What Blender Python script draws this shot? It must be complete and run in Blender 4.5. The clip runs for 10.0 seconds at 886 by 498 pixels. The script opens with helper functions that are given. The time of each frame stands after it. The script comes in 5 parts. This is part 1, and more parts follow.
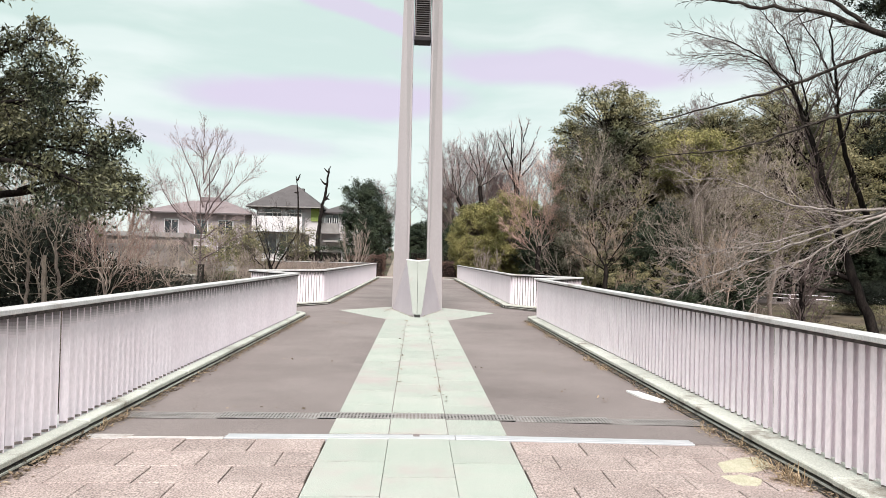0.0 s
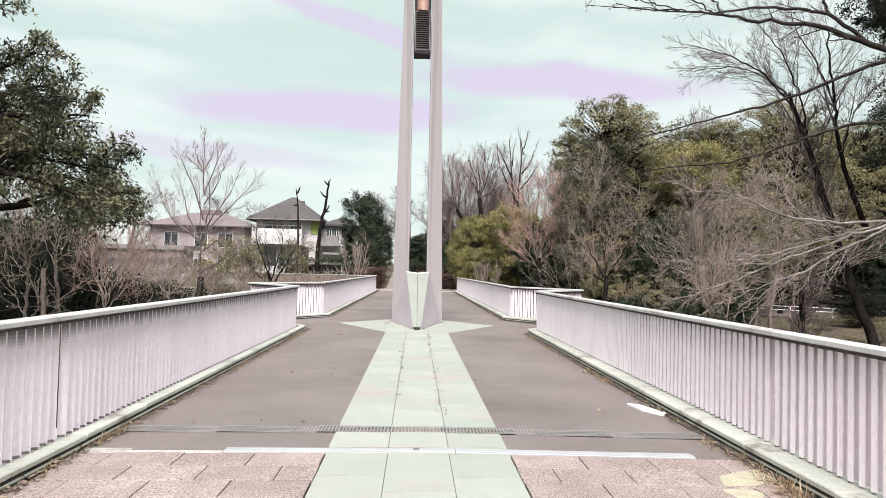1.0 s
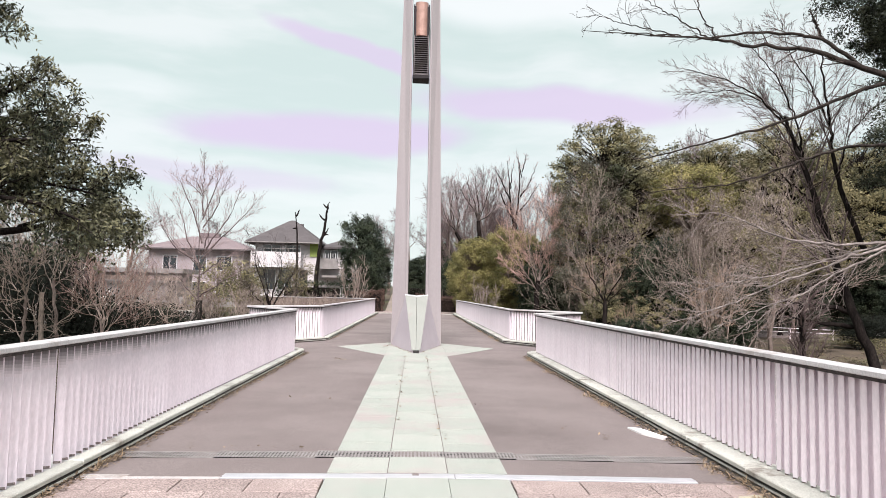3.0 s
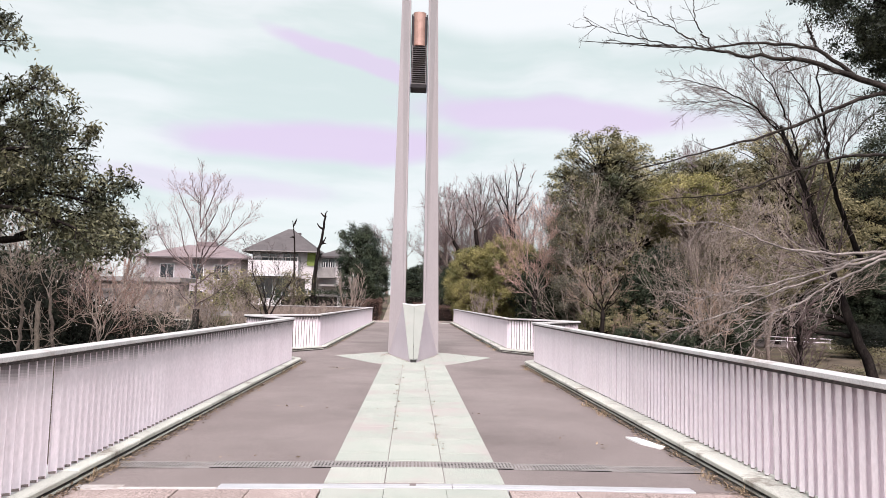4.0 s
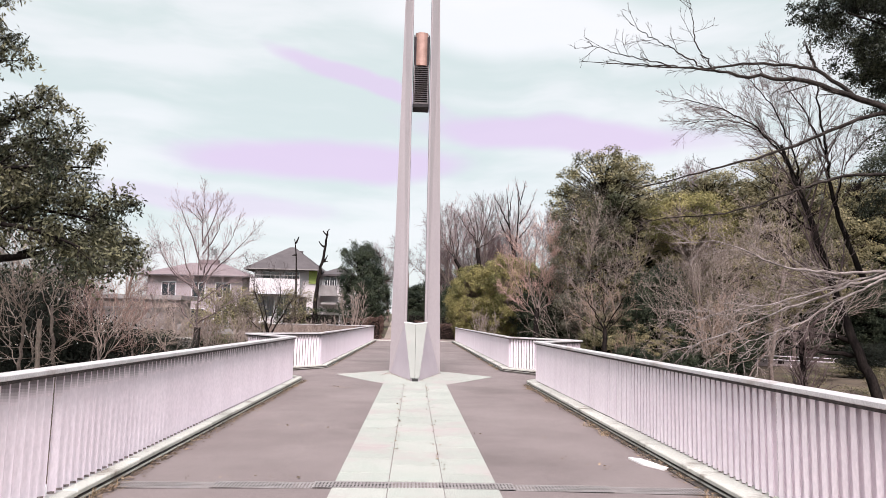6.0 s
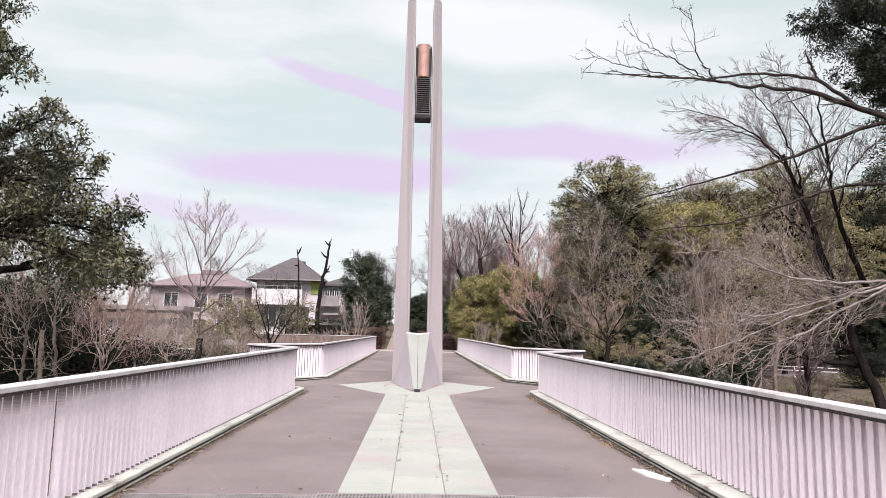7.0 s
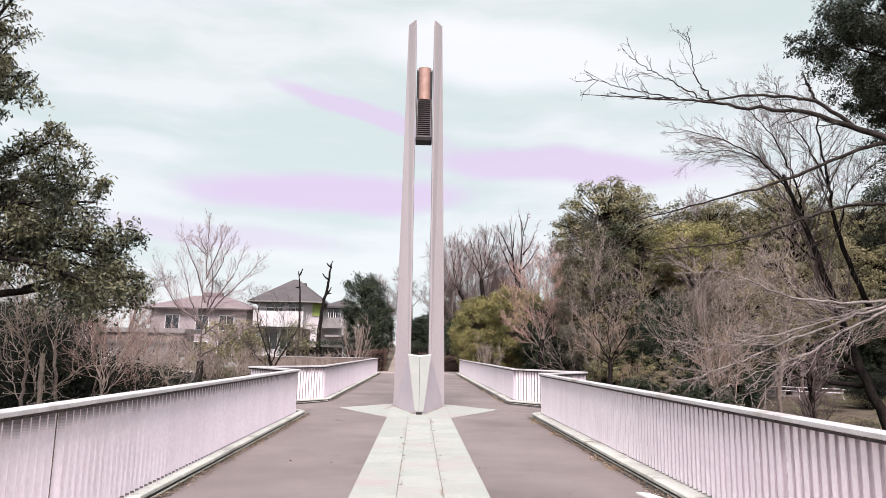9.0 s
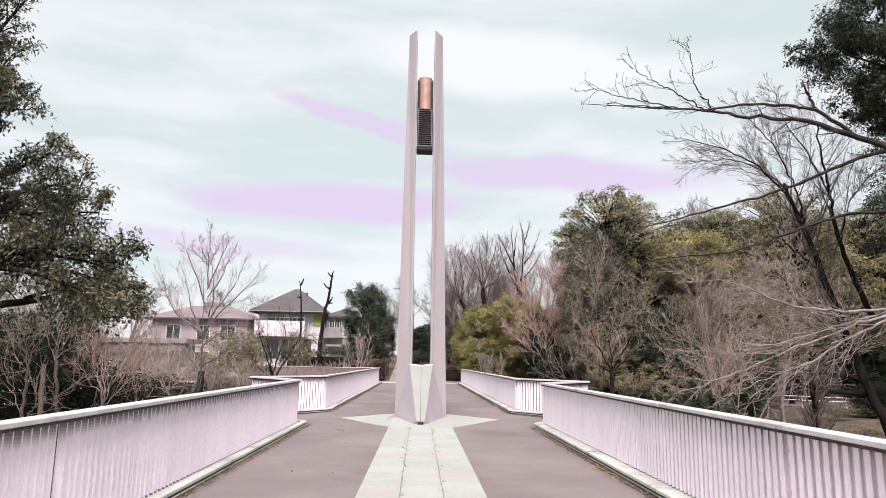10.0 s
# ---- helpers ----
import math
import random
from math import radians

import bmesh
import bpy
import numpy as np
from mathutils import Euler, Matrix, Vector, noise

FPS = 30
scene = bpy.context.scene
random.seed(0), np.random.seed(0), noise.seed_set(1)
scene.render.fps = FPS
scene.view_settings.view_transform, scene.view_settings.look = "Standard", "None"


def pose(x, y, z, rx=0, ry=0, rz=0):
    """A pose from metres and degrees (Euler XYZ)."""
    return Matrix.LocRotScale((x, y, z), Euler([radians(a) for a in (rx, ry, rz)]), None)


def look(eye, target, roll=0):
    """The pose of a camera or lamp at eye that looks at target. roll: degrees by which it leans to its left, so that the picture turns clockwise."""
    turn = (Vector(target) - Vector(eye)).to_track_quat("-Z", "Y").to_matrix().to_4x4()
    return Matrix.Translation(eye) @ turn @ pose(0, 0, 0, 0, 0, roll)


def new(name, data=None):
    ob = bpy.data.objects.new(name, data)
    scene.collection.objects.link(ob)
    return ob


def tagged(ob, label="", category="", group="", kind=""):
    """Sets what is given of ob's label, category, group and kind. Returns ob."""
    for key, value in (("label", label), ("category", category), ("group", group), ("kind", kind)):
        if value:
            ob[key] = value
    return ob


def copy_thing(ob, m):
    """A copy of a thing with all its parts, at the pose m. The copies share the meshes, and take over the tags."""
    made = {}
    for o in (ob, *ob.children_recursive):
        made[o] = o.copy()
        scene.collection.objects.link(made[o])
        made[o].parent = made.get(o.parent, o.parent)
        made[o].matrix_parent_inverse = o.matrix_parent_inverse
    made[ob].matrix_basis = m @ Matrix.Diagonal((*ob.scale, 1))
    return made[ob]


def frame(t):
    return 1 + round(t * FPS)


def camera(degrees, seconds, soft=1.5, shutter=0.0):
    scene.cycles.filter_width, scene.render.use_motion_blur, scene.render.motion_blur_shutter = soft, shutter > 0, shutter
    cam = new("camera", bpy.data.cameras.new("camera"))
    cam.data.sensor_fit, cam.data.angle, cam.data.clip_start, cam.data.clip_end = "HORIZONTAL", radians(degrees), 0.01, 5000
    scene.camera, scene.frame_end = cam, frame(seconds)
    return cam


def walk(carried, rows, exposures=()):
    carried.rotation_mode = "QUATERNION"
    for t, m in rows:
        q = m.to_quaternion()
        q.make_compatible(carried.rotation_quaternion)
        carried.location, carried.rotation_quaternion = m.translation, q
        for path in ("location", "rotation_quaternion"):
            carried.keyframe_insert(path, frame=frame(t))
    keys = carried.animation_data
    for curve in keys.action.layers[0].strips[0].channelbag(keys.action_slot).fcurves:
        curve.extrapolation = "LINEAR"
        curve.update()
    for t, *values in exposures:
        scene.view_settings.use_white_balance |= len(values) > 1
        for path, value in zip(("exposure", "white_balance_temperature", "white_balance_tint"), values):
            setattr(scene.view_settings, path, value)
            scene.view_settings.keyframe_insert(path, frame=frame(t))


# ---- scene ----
cam = camera(67.2, 10.0, 0.4)
PATH = [
    (0, 90.845, -1.414, -2.293), (0.5, 91.382, -1.377, -2.304), (1, 91.898, -1.344, -2.311),
    (1.5, 92.447, -1.333, -2.310), (2, 92.955, -1.290, -2.318), (2.5, 93.413, -1.212, -2.319),
    (4, 94.599, -1.200, -2.606), (4.5, 94.956, -1.238, -2.677), (5, 95.337, -1.310, -2.707),
    (5.5, 95.742, -1.330, -2.617), (7, 97.025, -1.215, -2.262), (7.5, 97.475, -1.225, -2.288),
    (8, 97.934, -1.180, -2.268), (8.5, 98.384, -1.104, -2.200), (9, 98.840, -0.998, -2.117),
    (9.5, 99.265, -0.900, -2.031), (10, 99.628, -0.866, -1.992)]
# the hand sinks back and rises by a few centimetres while the view tilts up
walk(cam, [(t, pose(-0.057, 0.0203 - 0.00406 * t, 1.5136 + 0.00328 * t, rx, ry, rz)) for t, rx, ry, rz in PATH],
     exposures=[(0.0, 1.75, 6500, 10), (2.5, 1.75, 6500, 15), (4.5, 1.75, 6500, 21), (7.0, 1.75, 6500, 22), (10.0, 1.75, 6500, 22)])

# ---- light ----
SUN_EL, SUN_AZ = radians(48), radians(182)      # high, behind the camera
sun = new("sun", bpy.data.lights.new("sun", "SUN"))
sun.data.energy, sun.data.angle, sun.data.color = 1.8, radians(28), (1.0, 0.96, 0.94)
sun.matrix_world = look((math.sin(SUN_AZ) * 50 * math.cos(SUN_EL), math.cos(SUN_AZ) * 50 * math.cos(SUN_EL), 50 * math.sin(SUN_EL)), (0, 0, 0))


class Net:
    """Short hand for building node trees."""

    def __init__(self, tree):
        self.t = tree
        tree.nodes.clear()

    def n(self, kind, ins=None, operation=""):
        node = self.t.nodes.new(kind)
        if operation:
            node.operation = operation
        for k, v in (ins or {}).items():
            sock = node.inputs[k]
            if isinstance(v, bpy.types.NodeSocket):
                self.t.links.new(v, sock)
            else:
                sock.default_value = v
        return node

    def math(self, op, a, b=0.0, clamp=False):
        node = self.n("ShaderNodeMath", {0: a, 1: b}, operation=op)
        node.use_clamp = clamp
        return node.outputs[0]

    def mix(self, fac, a, b, mode="MIX"):
        m = self.n("ShaderNodeMix", {0: fac})
        m.data_type, m.blend_type = "RGBA", mode
        for sock, v in ((m.inputs[6], a), (m.inputs[7], b)):
            if isinstance(v, bpy.types.NodeSocket):
                self.t.links.new(v, sock)
            else:
                sock.default_value = (*v, 1)
        return m.outputs[2]

    def ramp(self, fac, lo, hi, a=0.0, b=1.0):
        node = self.n("ShaderNodeMapRange", {0: fac, 1: lo, 2: hi, 3: a, 4: b})
        node.interpolation_type = "SMOOTHSTEP"
        return node.outputs[0]


# overcast winter sky: a Nishita sky seen through layered cloud with mauve and mint streaks
world = bpy.data.worlds.new("sky")
scene.world = world
world.use_nodes = True
w = Net(world.node_tree)
sky = w.n("ShaderNodeTexSky")
sky.sky_type, sky.sun_disc, sky.sun_elevation, sky.sun_rotation = "NISHITA", False, SUN_EL, SUN_AZ
sky_dim = w.n("ShaderNodeVectorMath", {0: sky.outputs[0], "Scale": 0.06}, operation="SCALE").outputs[0]
way = w.n("ShaderNodeTexCoord").outputs["Generated"]
bend = w.n("ShaderNodeTexNoise", {"Vector": way, "Scale": 3.0, "Detail": 4.0}).outputs["Color"]
bend = w.n("ShaderNodeVectorMath", {0: bend, 1: (0.5, 0.5, 0.5)}, operation="SUBTRACT").outputs[0]
bend = w.n("ShaderNodeVectorMath", {0: bend, 1: (0.22, 0.0, 0.07)}, operation="MULTIPLY").outputs[0]
bent = w.n("ShaderNodeVectorMath", {0: way, 1: bend}, operation="ADD").outputs[0]
long_way = w.n("ShaderNodeVectorMath", {0: bent, 1: (2.2, 2.2, 11.0)}, operation="MULTIPLY").outputs[0]
layers = w.n("ShaderNodeTexNoise", {"Vector": long_way, "Scale": 1.1, "Detail": 5.0, "Roughness": 0.55}).outputs["Fac"]
cloud = w.mix(w.ramp(layers, 0.36, 0.62), (0.206, 0.251, 0.233), (0.258, 0.286, 0.273))


def streak(tone, at, size, tilt, colour, strength):
    d = w.n("ShaderNodeVectorMath", {0: bent, 1: at}, operation="SUBTRACT").outputs[0]
    turn = w.n("ShaderNodeVectorRotate", {"Vector": d, "Angle": radians(tilt)})
    turn.rotation_type = "Y_AXIS"
    d = turn.outputs[0]
    d = w.n("ShaderNodeVectorMath", {0: d, 1: (1 / size[0], 0.8, 1 / size[1])}, operation="MULTIPLY").outputs[0]
    r = w.n("ShaderNodeVectorMath", {0: d}, operation="LENGTH").outputs["Value"]
    return w.mix(w.ramp(r, 1.15, 0.55, 0.0, strength), tone, colour)


MAUVE, WHITE = (0.232, 0.202, 0.255), (0.310, 0.325, 0.317)
for at, size, tilt, colour, strength in (
        ((-0.12, 0.96, 0.235), (0.20, 0.030), 2, MAUVE, 0.9),
        ((0.20, 0.95, 0.272), (0.25, 0.026), -5, MAUVE, 0.85),
        ((-0.08, 0.92, 0.340), (0.14, 0.015), -14, MAUVE, 0.8),
        ((-0.27, 0.95, 0.165), (0.14, 0.020), 0, MAUVE, 0.5),
        ((-0.42, 0.88, 0.275), (0.17, 0.018), 0, WHITE, 0.35),
        ((0.12, 0.90, 0.42), (0.25, 0.05), -6, WHITE, 0.7)):
    cloud = streak(cloud, at, size, tilt, colour, strength)
height = w.n("ShaderNodeSeparateXYZ", {0: way}).outputs[2]
cloud = w.mix(w.ramp(height, 0.14, 0.0, 0.0, 0.55), cloud, (0.290, 0.302, 0.295))
air = w.mix(0.93, sky_dim, cloud)
w.n("ShaderNodeOutputWorld", {0: w.n("ShaderNodeBackground", {0: air, 1: 1.0}).outputs[0]})


# ---- materials ----
def material(name, tone, second, scale=8.0, rough=0.8, bump=0.15, fine=90.0, metal=0.0, vary=0.0, grain=0.35, island=0.0,
             stain=None, stain_at=(0.55, 0.7), stretch=(1, 1, 1), spec=0.3, both=False):
    """A surface with variation at two scales, optional stains, and a shade of its own for each piece."""
    m = bpy.data.materials.new(name)
    m.use_nodes = True
    k = Net(m.node_tree)
    at = k.n("ShaderNodeNewGeometry").outputs["Position"]
    at = k.n("ShaderNodeVectorMath", {0: at, 1: stretch}, operation="MULTIPLY").outputs[0]
    big = k.n("ShaderNodeTexNoise", {"Vector": at, "Scale": scale, "Detail": 6.0, "Roughness": 0.6}).outputs["Fac"]
    small = k.n("ShaderNodeTexNoise", {"Vector": at, "Scale": fine, "Detail": 3.0}).outputs["Fac"]
    colour = k.mix(k.ramp(big, 0.3, 0.7), tone, second)
    gain = k.ramp(small, 0.25, 0.75, 1 - grain, 1 + grain)
    colour = k.mix(1.0, colour, k.n("ShaderNodeCombineColor", {0: gain, 1: gain, 2: gain}).outputs[0], "MULTIPLY")
    if stain:
        spots = k.n("ShaderNodeTexNoise", {"Vector": at, "Scale": scale * 0.37, "Detail": 8.0, "Roughness": 0.7}).outputs["Fac"]
        colour = k.mix(k.ramp(spots, *stain_at), colour, stain)
    if vary or island:
        r = k.n("ShaderNodeObjectInfo").outputs["Random"] if vary else k.n("ShaderNodeNewGeometry").outputs["Random Per Island"]
        v = vary or island
        g = k.ramp(r, 0.0, 1.0, 1 - v, 1 + v)
        colour = k.mix(1.0, colour, k.n("ShaderNodeCombineColor", {0: g, 1: g, 2: g}).outputs[0], "MULTIPLY")
    relief = k.n("ShaderNodeBump", {"Strength": bump, "Distance": 0.02, "Height": k.math("ADD", big, small)}).outputs[0]
    shade = k.n("ShaderNodeBsdfPrincipled", {"Base Color": colour, "Roughness": rough, "Metallic": metal, "Normal": relief,
                                             "Specular IOR Level": spec})
    out = shade.outputs[0]
    if both:
        thin = k.n("ShaderNodeBsdfTranslucent", {0: colour}).outputs[0]
        out = k.n("ShaderNodeMixShader", {0: 0.25, 1: out, 2: thin}).outputs[0]
    k.n("ShaderNodeOutputMaterial", {0: out})
    return m


def glass(name, tone):
    m = bpy.data.materials.new(name)
    m.use_nodes = True
    k = Net(m.node_tree)
    k.n("ShaderNodeOutputMaterial", {0: k.n("ShaderNodeBsdfPrincipled", {"Base Color": (*tone, 1), "Roughness": 0.05, "Specular IOR Level": 0.8}).outputs[0]})
    return m


ASPHALT = material("asphalt", (0.190, 0.156, 0.150), (0.240, 0.201, 0.193), 0.5, 0.9, 0.5, 90, grain=0.24, stain=(0.125, 0.102, 0.097), stain_at=(0.48, 0.74))
PAVER = material("pink_paver", (0.322, 0.252, 0.234), (0.393, 0.314, 0.292), 3.0, 0.9, 0.6, 75, vary=0.08, grain=0.5, stain=(0.38, 0.32, 0.24), stain_at=(0.62, 0.78))
GRANITE = material("pale_stone", (0.349, 0.378, 0.335), (0.396, 0.403, 0.365), 2.2, 0.8, 0.3, 130, vary=0.05, grain=0.36, stain=(0.395, 0.345, 0.33), stain_at=(0.48, 0.68))
JOINT = material("joint_sand", (0.10, 0.08, 0.06), (0.14, 0.115, 0.09), 20, 0.95, 0.3, 150)
STRIP = material("steel_strip", (0.46, 0.46, 0.48), (0.54, 0.53, 0.55), 5, 0.45, 0.05, 200, metal=0.3, grain=0.08)
DULLSTRIP = material("dull_strip", (0.43, 0.395, 0.385), (0.52, 0.485, 0.475), 6, 0.7, 0.1, 120, grain=0.2, stain=(0.26, 0.21, 0.18), stain_at=(0.56, 0.7))
GRATE = material("grating_steel", (0.30, 0.27, 0.26), (0.42, 0.385, 0.375), 10, 0.55, 0.1, 200, metal=0.5, grain=0.2)
SLAT = material("fence_paint", (0.812, 0.718, 0.766), (0.865, 0.776, 0.823), 1.5, 0.5, 0.06, 60, vary=0.015, grain=0.06, stain=(0.46, 0.37, 0.34), stain_at=(0.66, 0.8), stretch=(1, 1, 0.3))
RAIL = material("rail_paint", (0.506, 0.483, 0.488), (0.607, 0.584, 0.584), 4, 0.5, 0.1, 60, grain=0.12, stain=(0.36, 0.31, 0.29), stain_at=(0.52, 0.68))
# six darkening tones: grime and the handrail's shade mixed into the colour
GRIMESHADE = [material("grime_shade_paint", (tone * 0.90, tone * 0.79, tone * 0.835), (tone, tone * 0.885, tone * 0.94), 9, 0.6, 0.06, 60, vary=0.02, grain=0.1, stretch=(1, 1, 0.12)) for tone in (0.88, 0.77, 0.64, 0.50, 0.36, 0.24)]
# near-black for the handrail's painted shadow line and the coping joint
DARKGAP = material("dark_gap_paint", (0.03, 0.025, 0.026), (0.08, 0.065, 0.062), 14, 0.7, 0.1, 60)
RUST = material("rusty_foot", (0.16, 0.125, 0.115), (0.30, 0.25, 0.235), 30, 0.9, 0.2)
COPING = material("kerb_stone", (0.51, 0.505, 0.455), (0.59, 0.585, 0.53), 3, 0.85, 0.3, 90, vary=0.08, grain=0.2, stain=(0.215, 0.178, 0.148), stain_at=(0.53, 0.67))
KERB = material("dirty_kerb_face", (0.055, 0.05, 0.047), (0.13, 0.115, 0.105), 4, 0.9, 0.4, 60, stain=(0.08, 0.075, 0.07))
CONCRETE = material("concrete", (0.23, 0.21, 0.205), (0.30, 0.28, 0.27), 1.5, 0.9, 0.3, 60, grain=0.15)
TOWER = material("tower_panel", (0.389, 0.342, 0.350), (0.446, 0.397, 0.404), 1.0, 0.5, 0.06, 70, grain=0.06, stain=(0.42, 0.36, 0.34), stain_at=(0.62, 0.8), stretch=(1, 1, 0.2))
CHEEK = material("lilac_panel", (0.430, 0.375, 0.408), (0.475, 0.420, 0.450), 1.2, 0.5, 0.05, 70, grain=0.06)
PATHSOIL = material("pale_earth", (0.26, 0.215, 0.18), (0.34, 0.285, 0.245), 1.0, 0.95, 0.4, 20, grain=0.25)
PROW = material("prow_panel", (0.270, 0.282, 0.254), (0.305, 0.310, 0.284), 1.5, 0.5, 0.05, 70, grain=0.06, stain=(0.30, 0.235, 0.228), stain_at=(0.58, 0.74))
DARK = material("dark_bronze", (0.012, 0.010, 0.012), (0.026, 0.021, 0.022), 8, 0.45, 0.1, 80, metal=0.4)
LOUVRE = material("lantern_louvre", (0.13, 0.115, 0.12), (0.20, 0.18, 0.18), 6, 0.6, 0.1, 60)
COPPER = material("copper_sheet", (0.330, 0.205, 0.168), (0.430, 0.275, 0.228), 5, 0.5, 0.1, 60, metal=0.2, grain=0.1, stain=(0.26, 0.13, 0.09), stain_at=(0.56, 0.66))
SOIL = material("leaf_soil", (0.07, 0.055, 0.042), (0.12, 0.09, 0.065), 0.6, 0.95, 0.6, 14, grain=0.4, stain=(0.085, 0.10, 0.04), stain_at=(0.5, 0.65))
BARK = material("grey_bark", (0.15, 0.115, 0.10), (0.24, 0.19, 0.165), 5, 0.9, 0.5, 40, grain=0.3, stretch=(1, 1, 0.3), spec=0.08)
PALEBARK = material("pale_bark", (0.255, 0.197, 0.163), (0.395, 0.318, 0.270), 5, 0.9, 0.4, 40, grain=0.25, stretch=(1, 1, 0.3))
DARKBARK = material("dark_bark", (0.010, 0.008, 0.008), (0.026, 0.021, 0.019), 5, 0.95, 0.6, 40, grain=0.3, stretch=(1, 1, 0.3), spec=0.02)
TWIG = material("brown_twig", (0.215, 0.168, 0.148), (0.404, 0.332, 0.293), 3, 0.85, 0.1, 40, spec=0.08)
REDTWIG = material("reddish_twig", (0.198, 0.126, 0.106), (0.333, 0.225, 0.189), 3, 0.85, 0.1, 40, spec=0.08)
PINKTWIG = material("pinkish_twig", (0.275, 0.204, 0.201), (0.351, 0.271, 0.266), 3, 0.85, 0.1, 40, spec=0.08)
HAZETWIG = material("mauve_twig", (0.116, 0.082, 0.081), (0.190, 0.138, 0.136), 3, 0.85, 0.1, 40, spec=0.08)
LEAF = material("evergreen_leaf", (0.020, 0.030, 0.022), (0.072, 0.085, 0.054), 0.9, 0.5, 0.0, 12, island=0.45, both=True, spec=0.06)
GLOSSLEAF = material("glossy_leaf", (0.017, 0.024, 0.016), (0.178, 0.168, 0.098), 0.8, 0.38, 0.0, 12, island=0.7, both=True, spec=0.2)
# near-black leaf: the thicket's inner shade is put into the colour
SHADELEAF = material("shaded_undergrowth_leaf", (0.013, 0.016, 0.014), (0.030, 0.033, 0.024), 0.9, 0.6, 0.0, 12, island=0.4, both=True, spec=0.03)
# cherry tones darkened to give its limbs a backlit look
CHERRYBARK = material("cherry_bark", (0.017, 0.014, 0.013), (0.051, 0.042, 0.037), 6, 0.9, 0.5, 40, grain=0.3, spec=0.08)
CHERRYTWIG = material("cherry_twig", (0.036, 0.029, 0.026), (0.083, 0.066, 0.059), 3, 0.85, 0.1, 40, spec=0.08)
OLIVE = material("olive_leaf", (0.056, 0.062, 0.037), (0.295, 0.258, 0.138), 0.30, 0.5, 0.0, 12, island=0.4, both=True, spec=0.08)
LIGHTOLIVE = material("light_olive_leaf", (0.080, 0.080, 0.049), (0.310, 0.268, 0.148), 0.30, 0.5, 0.0, 12, island=0.4, both=True, spec=0.08)
WOODTWIG = material("grey_olive_twig", (0.200, 0.160, 0.137), (0.400, 0.330, 0.285), 3, 0.85, 0.1, 40, spec=0.08)
LEANTWIG = material("mauve_brown_twig", (0.085, 0.062, 0.060), (0.17, 0.128, 0.122), 3, 0.85, 0.1, 40, spec=0.08)
EASTLEAF = material("dark_glossy_leaf", (0.010, 0.015, 0.011), (0.055, 0.060, 0.038), 0.9, 0.45, 0.0, 12, island=0.5, both=True, spec=0.12)
DRYGRASS = material("dry_grass", (0.34, 0.245, 0.155), (0.48, 0.37, 0.25), 6, 0.9, 0.0, 40, island=0.4, both=True)
YELLOW = material("yellow_green_leaf", (0.108, 0.107, 0.043), (0.345, 0.300, 0.124), 0.6, 0.5, 0.0, 12, island=0.4, both=True, spec=0.08)
BROWNLEAF = material("brown_hedge_leaf", (0.10, 0.062, 0.052), (0.16, 0.10, 0.08), 1.2, 0.7, 0.0, 12, island=0.4, both=True, spec=0.12)
GREYLEAF = material("grey_green_leaf", (0.085, 0.084, 0.062), (0.175, 0.160, 0.122), 0.5, 0.5, 0.0, 12, island=0.4, both=True, spec=0.12)
STEMTWIG = material("pale_stem_twig", (0.245, 0.188, 0.155), (0.420, 0.338, 0.282), 3, 0.85, 0.1, 40, spec=0.1)
# paler bark and twig carry the sunlit look of the lower limbs
LITBARK = material("lit_grey_bark", (0.135, 0.115, 0.108), (0.360, 0.312, 0.292), 6, 0.9, 0.5, 40, grain=0.3, spec=0.1)
LITTWIG = material("lit_grey_twig", (0.160, 0.131, 0.120), (0.360, 0.306, 0.283), 3, 0.85, 0.1, 40, spec=0.1)
RUSTTWIG = material("rusty_twig", (0.40, 0.255, 0.215), (0.50, 0.335, 0.285), 3, 0.85, 0.1, 40, spec=0.08)
TANTWIG = material("tan_twig", (0.29, 0.205, 0.158), (0.40, 0.295, 0.23), 3, 0.85, 0.1, 40, spec=0.08)
LITTER = material("dry_leaf", (0.17, 0.115, 0.078), (0.32, 0.25, 0.18), 9, 0.9, 0.0, 40, island=0.5, both=True)
WALL = material("house_stucco", (0.60, 0.555, 0.565), (0.66, 0.62, 0.628), 0.8, 0.9, 0.1, 40, grain=0.06)
MAUVEWALL = material("mauve_stucco", (0.33, 0.28, 0.29), (0.40, 0.345, 0.355), 0.8, 0.9, 0.1, 40, grain=0.06)
ROOF = material("slate_roof", (0.080, 0.070, 0.071), (0.105, 0.092, 0.094), 1.0, 0.8, 0.2, 20, vary=0.06, grain=0.12)
PINKROOF = material("weathered_roof", (0.19, 0.15, 0.155), (0.24, 0.19, 0.195), 1.0, 0.8, 0.2, 20, grain=0.12)
TRIM = material("white_trim", (0.60, 0.59, 0.61), (0.68, 0.67, 0.69), 3, 0.5, 0.05, 60, grain=0.05)
PANE = glass("window_glass", (0.03, 0.035, 0.04))
PAPER = material("white_sheet", (0.78, 0.77, 0.75), (0.84, 0.82, 0.80), 6, 0.8, 0.1, 60, grain=0.06)
MOSS = material("pale_lichen", (0.42, 0.385, 0.285), (0.50, 0.455, 0.35), 8, 0.95, 0.2, 90, grain=0.2)
GREENWALL = material("green_panel", (0.30, 0.38, 0.10), (0.36, 0.43, 0.14), 2, 0.7, 0.1)
BLACK = material("dark_void", (0.03, 0.03, 0.03), (0.05, 0.045, 0.04), 3, 0.8, 0.1)


